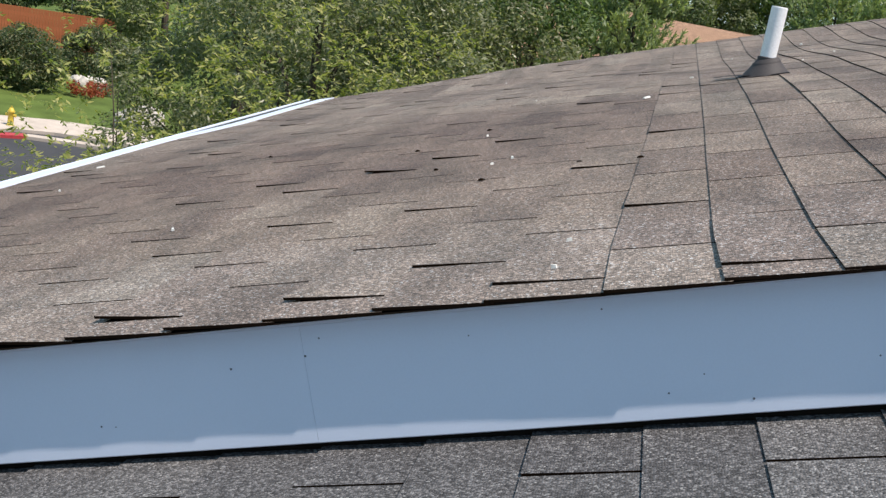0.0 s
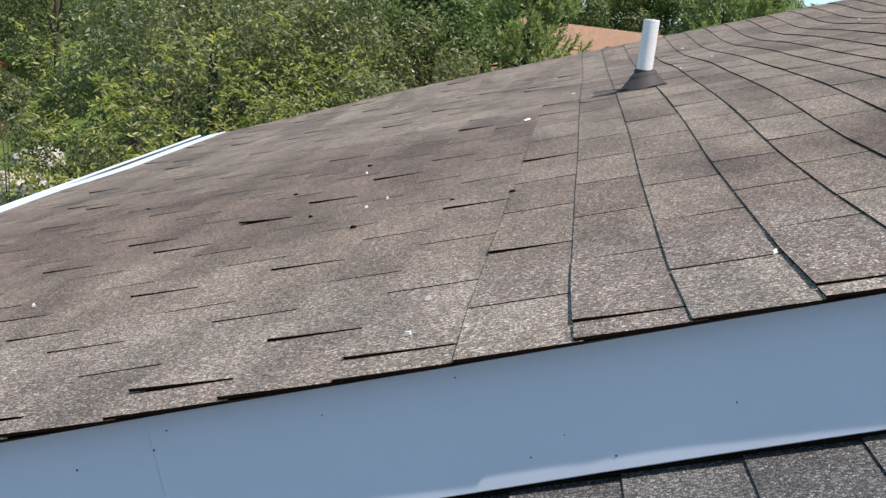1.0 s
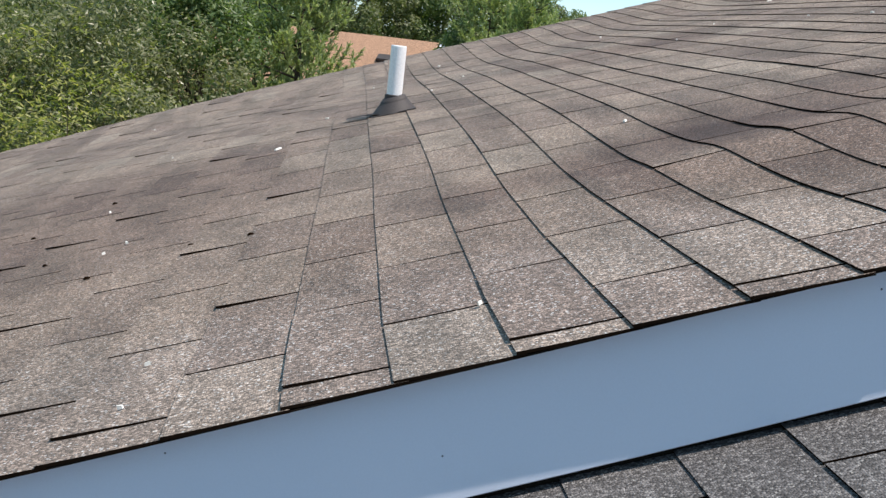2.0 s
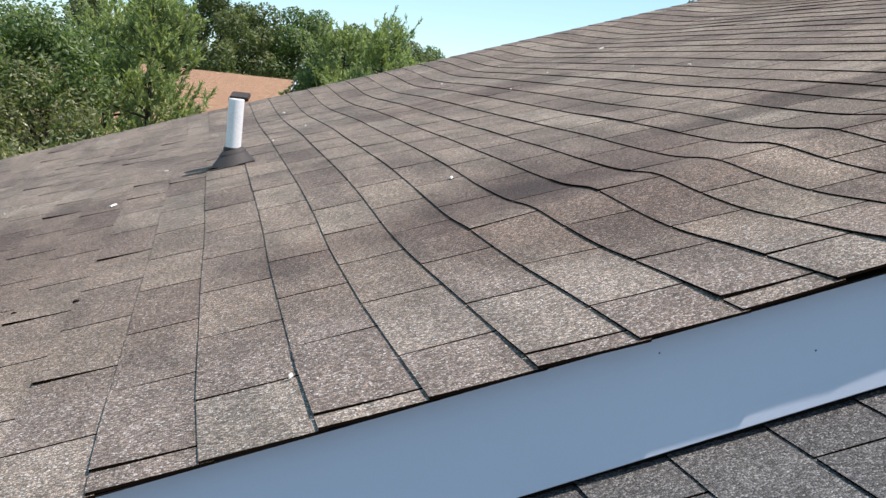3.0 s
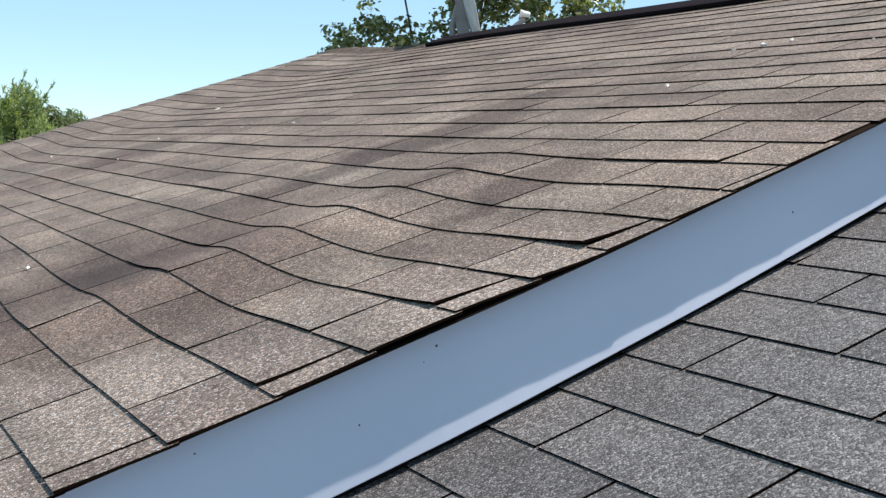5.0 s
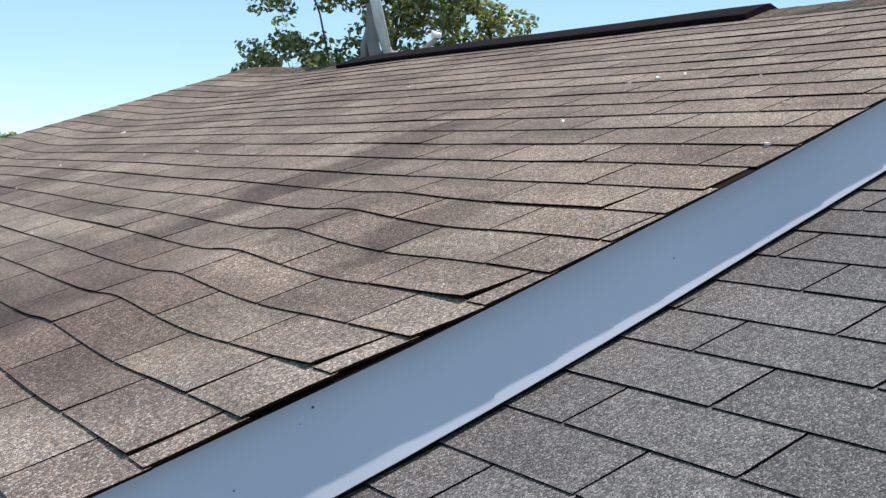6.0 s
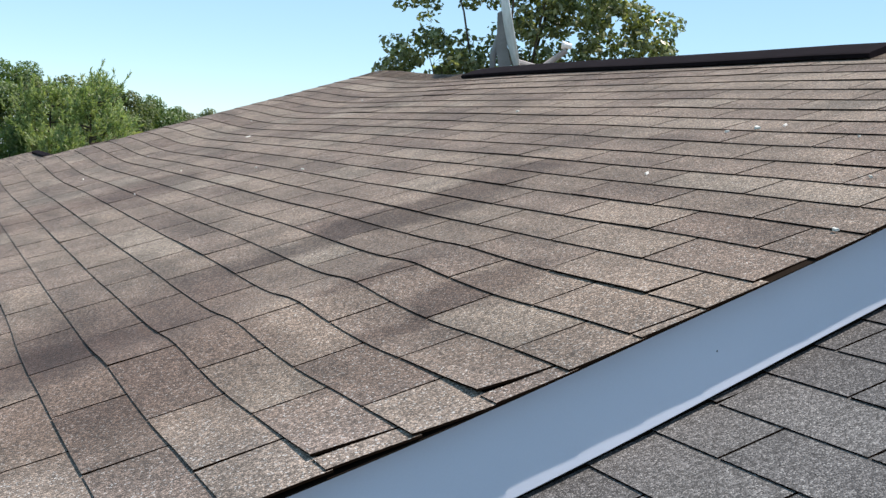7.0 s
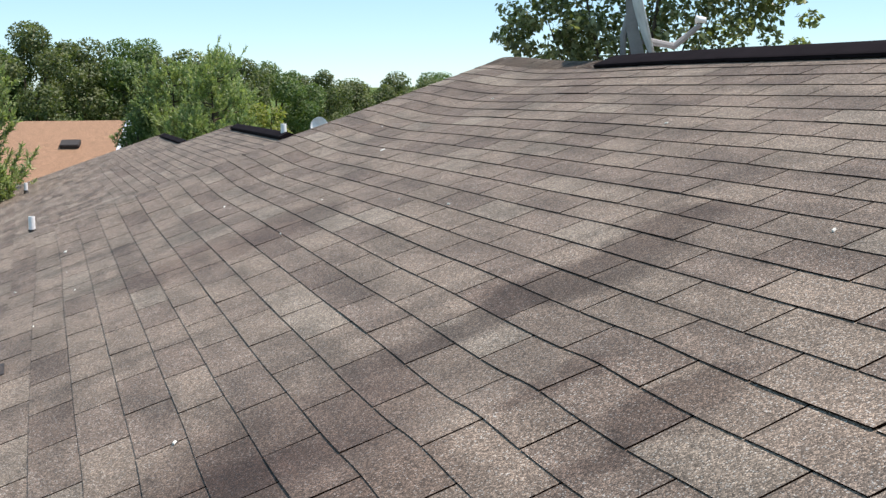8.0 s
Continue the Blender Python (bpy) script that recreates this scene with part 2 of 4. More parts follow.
def worn(u, v):
    """The same with the shingles at the rake come up off the felt."""
    return swell(u, v) + 0.008 * bell(u, 1.15, 0.17) * bell(v, -0.03, 0.13)


def slant(u, v):
    """How far a course has climbed at v: the courses are not laid quite square to the rake."""
    rate = 0.03 * ease((u + 2.0) / 1.9) * (1 - ease((u - 1.0) / 1.3)) * (1 - 0.2 * bell(u, 0.8, 0.55))
    sag = 0.013 * ease((v - 0.8) / 0.7) * bell(u, 0.7, 0.45)
    return sag + rate * max(v - 0.2 - 0.45 * ease((u - 0.35) / 0.3) - 1.0 * bell(u, 1.1, 0.27), 0.0)


def drift(u):
    """How far the rake has run in from square towards the ridge."""
    return 0.068 * (max(0.0, u - 1.15) / 0.93) ** 1.6 if u < 2.1 else 0.0702 + 0.115 * (u - 2.1)


def tuck(u):
    """How far the white board stands in under the shingles: more where the rake runs in."""
    return drift(u) + 0.14 * (drift(u + 0.02) - drift(u - 0.02)) / 0.04


def flat(u, v):
    return 0.0



# tabs whose lower corner at the rake has lifted, by course: metres
LIFTED = {-7: 0.008, -6: 0.008, -5: 0.008, -4: 0.003, -3: 0.006, -2: 0.002, -1: 0.003, 1: 0.002, 3: 0.002, 5: 0.003, 7: 0.004, 9: 0.005, 11: 0.007, 8: 0.002, 10: 0.002}


def tab(u0, u1, v0, v1, shape, lift=0.0, thick=0.0037, nu=3, nv=6, start=0, curl=0.0, skew=False, trim=0.0, rake=0):
    """The corners and faces of one shingle tab: a wedge that lies on the course below it."""
    vs, fs = [], []
    for j in range(nv + 1):
        for i in range(nu + 1):
            a = i / nu
            u = u0 + (u1 - u0) * a
            v = v0 + (v1 - v0) * j / nv - trim * (a - 0.5) * (1 - j / nv)
            v += (drift(u) - drift(u0)) * ((1 - j / nv) * (rake == 1) + (j / nv) * (rake == 2))
            if skew:
                v += 0.035 * max(v - 0.5, 0.0)
                u += slant(u, v)
            w = shape(u, v) + thick * (1.0 - 0.85 * a)
            w += lift * (1 - a) ** 1.3 * (1 - j / nv) ** 2.4 + curl * (1 - a) ** 2
            vs.append((u, v, w))
    m = nu + 1
    for j in range(nv):
        for i in range(nu):
            p = start + j * m + i
            fs.append((p, p + m, p + m + 1, p + 1))
    top = len(fs)
    # the cut edges: the butt and both sides go down to the course below
    rim = [j * m for j in range(nv + 1)]
    low = len(vs)
    for n in rim:
        u, v, w = vs[n]
        vs.append((u + 0.001, v, w - thick))
    for j in range(nv):
        fs.append((start + rim[j], start + low + j, start + low + j + 1, start + rim[j + 1]))
    for row, base in ((0, 0), (nv, nv * m)):
        first = len(vs)
        for i in range(nu + 1):
            u, v, w = vs[base + i]
            vs.append((u, v, w - thick))
        for i in range(nu):
            q = (start + base + i, start + base + i + 1, start + first + i + 1, start + first + i)
            fs.append(q if row == 0 else q[::-1])
    return vs, fs, [n < top for n in range(len(fs))]


# how far the cut-outs of a course lie off the half-tab pattern, by course: metres
STRAY = {1: 0.018, 2: 0.028, 3: 0.01, 4: -0.014, 5: -0.022, 6: -0.03, 7: -0.032, 8: -0.012, 9: -0.038, 10: -0.015, 11: -0.037, 12: -0.015, 13: -0.025, 14: -0.01, 15: -0.016, 16: 0.004, 17: -0.014, 18: 0.01}


def stray(k):
    return STRAY.get(k, (0.035 if k % 2 else 0.02) if k < 1 else 0.0)


def rise(k):
    """Where a course's lower edge lies: the exposure narrows towards the ridge."""
    return k * COURSE - 0.0105 * max(0.0, k - 17.5)


def courses(lo, hi, v_from, v_to, phase, ragged, rng, side=0):
    """The tabs of a roof as (course, u0, u1, v0, v1): odd and even courses are half a tab apart."""
    for k in range(lo, hi):
        off = phase + (0.0 if k % 2 else TAB / 2) + rng.uniform(-0.006, 0.006) + (0.02 * ease((rise(k) - 0.5) / 0.4) * (k % 2) + stray(k)) * (side == 1)
        near, far = v_from + drift(rise(k)) * (side == 1), v_to + tuck(rise(k)) * (side == 2)
        n = first = math.floor((near - off) / TAB)
        lost = False
        du = rng.uniform(-0.004, 0.004)
        while off + n * TAB < far:
            a, b = off + n * TAB, off + (n + 1) * TAB
            if side == 1 and k > 4 and k % 2:
                # the joint next to the rake has not strayed
                a, b = (q - stray(k) * (abs(q) < 0.08) for q in (a, b))
            a2, b2 = max(a + 0.0028, near + ragged * rng.uniform(-1, 1) + (0.0016 * noise.noise((k * 0.37, 7.0, 0)) - 0.004 * bell(rise(k), 0.62, 0.25) if ragged else 0)), min(b - 0.0028, far)
            if side == 1 and a < near and b - near < 0.012:
                lost = True
                n += 1
                continue
            if side == 1 and n == first + 1 and lost:
                a2 = near + ragged * rng.uniform(-1, 1)
            if b2 - a2 > 0.012:
                yield k, rise(k) + du, rise(k + 1) + 0.012, a2, b2
            n += 1


def lay(parent, tabs, mat, shape, stretch, lifts, name, rng):
    """Lays tabs: those within the stretch of the plan one by one, the rest as one mesh."""
    verts, faces, tops = [], [], []
    near = [t for t in tabs if stretch(t)]
    near_set = set(map(id, near[:300]))
    for t in tabs:
        k, u0, u1, v0, v1 = t
        rake = 1 if v0 < EDGE + 0.02 + drift(u0) and lifts else 2 if not lifts and v1 > drift(u0) - 0.03 else 0
        lift = lifts.get(k, 0.0) if (v0 < 0.12 and (v1 - v0) > 0.1) else 0.0
        trim = rng.uniform(0.0002, 0.001) if v0 < EDGE + 0.02 + drift(u0) else 0.0
        if lifts and not lift and rng.random() < 0.2:
            lift = rng.uniform(0.001, 0.005) if k < 1 else rng.uniform(0.0, 0.0012)
        if lifts and k == -5 and abs(v0 - 1.35) < 0.16:
            lift = 0.008
        curl = max(0.0, rng.gauss(0.0, 0.0008))
        if id(t) in near_set:
            vs, fs, up = tab(u0, u1, v0, v1, shape, lift, curl=curl, skew=bool(lifts), trim=trim, rake=rake)
            part(name, sheet(name, vs, fs, mat, False, CUT, up), None, parent)
        else:
            vs, fs, up = tab(u0, u1, v0, v1, shape, lift, nu=2, nv=2, start=len(verts), curl=curl, skew=bool(lifts), trim=trim, rake=rake)
            verts += vs
            faces += fs
            tops += up
    if verts:
        tagged(part(name + "_field", sheet(name + "_field", np.array(verts), np.array(faces), mat, False, CUT, tops), None, parent), kind="stuff")


def deck(u0, u1, v0, v1, shape, mat, nu=20, nv=30, drop=0.003, side=0, thick=0.03):
    """The felted deck under the shingles."""
    vs, fs = [], []
    for lay_ in (0, 1):
        for j in range(nv + 1):
            for i in range(nu + 1):
                u, f = u0 + (u1 - u0) * i / nu, j / nv
                v = (v0 + drift(u) * (side == 1)) * (1 - f) + (v1 + tuck(u) * (side == 2)) * f
                vs.append((u, v, shape(u, v) - drop - thick * lay_))
    m, top = nu + 1, (nu + 1) * (nv + 1)
    for j in range(nv):
        for i in range(nu):
            p = j * m + i
            fs.append((p, p + 1, p + m + 1, p + m))
            fs.append((top + p, top + p + m, top + p + m + 1, top + p + 1))
    for j in range(nv):
        for c in (0, nu):
            p = j * m + c
            fs.append((p, p + m, top + p + m, top + p))
    for i in range(nu):
        for c in (0, nv * m):
            p = c + i
            fs.append((p, p + 1, top + p + 1, top + p))
    return sheet("deck", np.array(vs), np.array(fs), mat)
# ---- ground and street ----
def height(x, y):
    """The ground is nearly level, and rises far behind the houses."""
    return 3.0 * ease((y - 75) / 90) + 0.15 * noise.noise((x * 0.05, y * 0.05, 0))


def ground():
    xs = np.concatenate([np.linspace(-900, -90, 8), np.linspace(-80, 110, 96), np.linspace(120, 900, 8)])
    ys = np.concatenate([np.linspace(-600, -40, 6), np.linspace(-30, 150, 91), np.linspace(170, 1200, 8)])
    vs = np.array([(x, y, height(x, y)) for y in ys for x in xs])
    n = len(xs)
    fs = np.array([(j * n + i, j * n + i + 1, (j + 1) * n + i + 1, (j + 1) * n + i) for j in range(len(ys) - 1) for i in range(n - 1)])
    tagged(part("ground", sheet("ground", vs, fs, GRASS, True)), "green lawn and open ground round the houses", "ground", kind="structure")


def strip(name, line, wide, up, mat, label, category):
    """A band of paving along a line, lying on the ground with its own thickness."""
    bm = bmesh.new()
    rows = []
    for i, (x, y) in enumerate(line):
        a, b = Vector((*line[max(i - 1, 0)], 0)), Vector((*line[min(i + 1, len(line) - 1)], 0))
        d = (b - a).normalized()
        s = Vector((-d.y, d.x, 0)) * wide / 2
        z = height(x, y)
        rows.append([bm.verts.new((x + sx * s.x, y + sx * s.y, z + h)) for sx, h in ((-1, -0.3), (-1, up), (1, up), (1, -0.3))])
    for p, q in zip(rows, rows[1:]):
        for j in range(3):
            bm.faces.new((p[j], p[j + 1], q[j + 1], q[j]))
    bm.faces.new(rows[0])
    bm.faces.new(rows[-1][::-1])
    return tagged(part(name, bm, mat), label, category, kind="structure")


ground()
strip("road", [(-16.5, y) for y in range(-60, 37, 6)], 11.4, 0.02, ASPHALT, "grey asphalt street below the houses", "road")
BEND = [(-22.5, -60), (-22.5, 20), (-22.2, 28), (-21.9, 31.5), (-21.3, 33.6), (-20.3, 34.6), (-19.2, 35.0), (-17.5, 35.5), (-10, 36.4)]
strip("kerb", BEND[:6], 0.45, 0.16, RED, "red painted fire-lane kerb of the street", "kerb")
strip("kerb", BEND[5:], 0.45, 0.157, CONCRETE, "bare pale concrete kerb round the bend", "kerb")
strip("pavement", [(-23.9, -60), (-23.9, 20), (-23.7, 29), (-23.3, 33.0), (-22.2, 35.8), (-20.6, 37.0), (-19.4, 37.4), (-17.5, 37.8), (-10, 38.7)], 2.5, 0.15, CONCRETE, "pale concrete pavement along the street", "pavement")


# ---- the row of houses ----
def to_world(u, w):
    p = ROOF @ Vector((u, 0, w))
    return p.x, p.z


RNG = random.Random(4)
house = thing("townhouse", "townhouse with a worn brown shingle roof and white fascia", "house", ROOF)
part("deck", deck(EAVE, RIDGE, 0.011, FAR, swell, FELT, side=1), None, house)
part("underlay", deck(EAVE, RIDGE, EDGE + 0.001, 0.3, swell, FELT, 60, 8, 0.0015, 1, 0.002), None, house, "dark felt underlay along the rake")
roof = part("roof", deck(EAVE + 0.01, RIDGE, 0.012, FAR - 0.01, lambda u, v: swell(u, v) - 0.034, FELT, drop=0, side=1), None, house, "dark felted roof deck under brown shingles")
BROWN_TABS = list(courses(-16, 30, EDGE, (FAR + 0.0175) / 1.035, 0.0, 0.0012, RNG, 1))
GREY_TABS = [(k, u0 + 0.026, u1 + 0.026, v0, v1) for k, u0, u1, v0, v1 in courses(-17, 29, -5.98, 0.01, -0.11, 0.0, RNG, 2)]


def trim(parent):
    """The white board along the rake, in two lengths, over a dark gap."""
    def board(a, c, y0, y1, w0, w1, name, mat, label):
        n = max(2, int((c - a) / 0.12))
        bm = bmesh.new()
        rows = []
        for i in range(n + 1):
            u = a + (c - a) * i / n
            h, d = 0.0015 * noise.noise((u * 2.3, 1.0, 4.0)), tuck(u)
            e = 0.0015
            rows.append([bm.verts.new((u, y + d, w + h)) for y, w in ((y0, w0 + e), (y0, w1 - e), (y0 + e, w1), (y1, w1), (y1, w0), (y0 + e, w0))])
        for p, q in zip(rows, rows[1:]):
            for k in range(6):
                bm.faces.new((p[k], p[(k + 1) % 6], q[(k + 1) % 6], q[k]))
        bm.faces.new(rows[0]), bm.faces.new(rows[-1][::-1])
        part(name, bm, mat, parent, label)

    for a, c in ((EAVE - 0.05, -0.3514), (-0.3511, RIDGE)):
        board(a, c, -0.007, 0.01, -0.158, -0.012, "fascia_board", WHITE, "white painted metal fascia with small nail holes")
    board(EAVE - 0.04, RIDGE, -0.0135, 0.0, -0.0115, -0.006, "drip_edge", WHITE, "thin white metal drip edge")
    # black board added behind: its colour stands for the deep shade of the gap
    board(EAVE, RIDGE, 0.012, 0.03, -0.25, -0.03, "gap_shade_board", FELT, "black board added behind the fascia for the shade of the gap")
    rng = random.Random(8)
    spots = [(0.06, -0.127), (0.1, -0.108), (0.283, -0.102), (1.123, -0.032), (1.1, -0.045), (0.15, -0.14), (-0.33, -0.03), (-0.35, -0.05)]
    spots += [(rng.uniform(-1.0, 3.4), rng.uniform(-0.15, -0.02)) for _ in range(10)]
    for u, w in spots:
        r = rng.uniform(0.0008, 0.0018)
        bm = lathe([(r * 0.2, 0.0007), (r * 0.8, 0.0005), (r, 0)], 10)
        part("nail_head", bm, NAILHEAD, parent, at=pose(u, -0.0072 + tuck(u), w, 90, 0, 0))


trim(house)


def gutter(parent):
    """The open eave gutter: a trough with rolled lip, along the foot of the slope."""
    prof = [(0.0, 0.005), (-0.002, -0.08), (-0.02, -0.1), (-0.1, -0.085), (-0.115, -0.03), (-0.118, 0.004), (-0.11, 0.008), (-0.11, 0.013), (-0.122, 0.017), (-0.137, 0.015), (-0.137, 0.005), (-0.13, -0.035), (-0.108, -0.095), (-0.02, -0.11), (-0.008, -0.088), (-0.006, 0.005)]
    bm = bmesh.new()
    ends = [[bm.verts.new((EAVE + 0.03 + a, y, b)) for a, b in prof] for y in np.linspace(EDGE, FAR, 9)]
    for a, b in zip(ends, ends[1:]):
        for i in range(len(prof)):
            j = (i + 1) % len(prof)
            bm.faces.new((a[i], a[j], b[j], b[i]))
    part("gutter", bm, WHITE, parent, "white painted metal eave gutter")
    # dark olive block that fills the trough to just below the lip
    part("gutter_filling", block(EAVE - 0.078, EAVE + 0.022, EDGE + 0.004, FAR - 0.004, -0.075, 0.006, 0.004), TROUGH_FILL, parent, "dark olive filling along the gutter trough")
    part("drip_apron", deck(EAVE - 0.02, EAVE + 0.08, EDGE, FAR, lambda u, v: swell(u, v) + 0.0075, WHITE, 2, 30, 0.0), None, parent, "white metal apron over the eave")


gutter(house)


def back_and_walls(parent, ridge_u, eave_u, v0, v1, roof_at, mat, base, inset=0.06, back=0.0):
    """The far slope and the walls, given in the roof's frame but standing upright."""
    inv = roof_at.inverted()
    rx, rz = (roof_at @ Vector((ridge_u, 0, 0))).x, (roof_at @ Vector((ridge_u, 0, 0))).z
    ex, ez = (roof_at @ Vector((eave_u, 0, 0))).x, (roof_at @ Vector((eave_u, 0, 0))).z
    bm = bmesh.new()
    far_x = 2 * rx - ex
    pts = [(rx, rz - 0.004), (far_x, ez), (far_x, ez - 0.05), (rx, rz - 0.054)]
    a = [bm.verts.new(inv @ Vector((x, v0 + back, z))) for x, z in pts]
    b = [bm.verts.new(inv @ Vector((x, v1, z))) for x, z in pts]
    bm.faces.new(a[::-1]), bm.faces.new(b)
    for i in range(4):
        bm.faces.new((a[i], a[(i + 1) % 4], b[(i + 1) % 4], b[i]))
    part("back_slope", bm, mat, parent, "shingled slope behind the ridge")
    bm = bmesh.new()
    pts = [(ex + 0.35, base), (ex + 0.35, ez + 0.117 - 0.08), (rx, rz - 0.1), (far_x - 0.35, ez + 0.117 - 0.08), (far_x - 0.35, base)]
    a = [bm.verts.new(inv @ Vector((x, v0 + inset, z))) for x, z in pts]
    b = [bm.verts.new(inv @ Vector((x, v1 - 0.06, z))) for x, z in pts]
    bm.faces.new(a[::-1]), bm.faces.new(b)
    for i in range(5):
        bm.faces.new((a[i], a[(i + 1) % 5], b[(i + 1) % 5], b[i]))
    part("wall", bm, SIDING, parent, "pale sided walls")


back_and_walls(house, RIDGE, EAVE, EDGE, FAR, ROOF, BROWN, -1.2, 0.55, drift(RIDGE))

# the lower roof on which the camera stands
LOW = ROOF @ pose(0, 0, -STEP)
lower = thing("townhouse", "adjoining townhouse with a newer dark grey shingle roof", "house", LOW)
part("deck", deck(EAVE, RIDGE, -6.0, 0.011, flat, FELT, 24, 2, side=2), None, lower)
lower_roof = part("roof", deck(EAVE + 0.01, RIDGE, -5.9, -0.0, lambda u, v: -0.035, FELT, 24, 2, drop=0, side=2), None, lower, "dark felted roof deck under grey shingles")
back_and_walls(lower, RIDGE, EAVE, -6.0, 0.17, LOW, GREY, -1.2)


def ridge_caps(parent, v0, v1, ridge_u, shape, mat, skip=(9e9, 9e9)):
    """Bent cap shingles along a ridge, each lapped over the last."""
    bend = radians(2 * PITCH)
    v = v0
    while v < v1 - 0.02:
        e = min(v + 0.15, v1)
        bm = bmesh.new()
        rows = []
        for y, up in ((v, 0.0035), (e, 0.0022)):
            w = shape(ridge_u, y)
            rows.append([bm.verts.new(p) for p in ((ridge_u - 0.14, y, w + up), (ridge_u - 0.01, y, w + up + 0.004), (ridge_u + 0.02, y, w + up + 0.001), (ridge_u + 0.14 * math.cos(bend), y, w + up - 0.14 * math.sin(bend)))])
        for i in range(3):
            bm.faces.new((rows[0][i], rows[0][i + 1], rows[1][i + 1], rows[1][i]))
        bmesh.ops.solidify(bm, geom=bm.faces[:], thickness=0.004)
        part("ridge_cap", bm, mat, parent)
        v = e


def ridge_vent(parent, v0, v1, ridge_u, shape, tall=0.05, half=0.14):
    """A dark plastic vent astride a ridge: lid, louvred sides and end caps."""
    bend = radians(2 * PITCH)
    bm = bmesh.new()
    prof = [(-half, 0.006), (-half, tall * 0.75), (-half + 0.012, tall * 0.85), (-0.02, tall), (0.02, tall), (half * 0.92, tall * 0.85 - half * math.sin(bend) * 0.9), (half * 0.92, 0.006 - half * math.sin(bend))]
    ys = np.linspace(v0, v1, 13)
    rows = [[bm.verts.new((ridge_u + a, y, b + shape(ridge_u, y))) for a, b in prof] for y in ys]
    for p, q in zip(rows, rows[1:]):
        for i in range(len(prof) - 1):
            bm.faces.new((p[i], p[i + 1], q[i + 1], q[i]))
    bm.faces.new(rows[0][::-1]), bm.faces.new(rows[-1])
    vent = part("ridge_vent", bm, VENT, parent, "dark brown plastic ridge vent")
    for i in range(12):
        y0 = v0 + (v1 - v0) * i / 12
        w = shape(ridge_u, y0)
        part("louvre", block(ridge_u - half - 0.006, ridge_u - half + 0.01, y0 + 0.012, y0 + (v1 - v0) / 12 - 0.012, w + tall * 0.25, w + tall * 0.5, 0.002), VENT, vent)
    return vent


ridge_caps(house, EDGE + drift(RIDGE), FAR, RIDGE, swell, BROWN)
ridge_vent(house, 1.38, 4.26, RIDGE - 0.02, swell, 0.029, 0.115)


# two more houses of the row, each a step lower
def far_house(v0, v1, drop):
    at = pose(0, 0, HIGH - drop, 0, -PITCH, 0)
    h = thing("townhouse", "stepped-down townhouse of the row with a brown shingle roof", "house", at)
    part("deck", deck(EAVE, RIDGE, v0, v1, flat, FELT, 2, 2), None, h)
    back_and_walls(h, RIDGE, EAVE, v0, v1, at, BROWN, -1.2)
    rng = random.Random(int(v0))
    verts, faces = [], []
    for k, u0, u1, a, b in courses(-16, 30, v0, v1, 0.1, 0.003, rng):
        vs, fs, up = tab(u0, min(u1, RIDGE), a, b, flat, nu=1, nv=1, start=len(verts), thick=0.006)
        verts += vs
        faces += fs
    tagged(part("shingle_field", sheet("shingle_field", np.array(verts), np.array(faces), BROWN), None, h), kind="stuff")
    part("fascia_board", block(EAVE, RIDGE, v0 - 0.02, v0 + 0.0, -0.17, -0.01, 0.002), WHITE, h)
    ridge_vent(h, v1 - 4.0, v1 - 0.75, RIDGE - 0.02, flat, 0.06, 0.1)
    ridge_caps(h, v1 - 0.54, v1, RIDGE, flat, BROWN)
    return at


FAR_A = far_house(FAR + 0.03, 15.9, 0.74)
FAR_B = far_house(15.95, 24.4, 1.21)


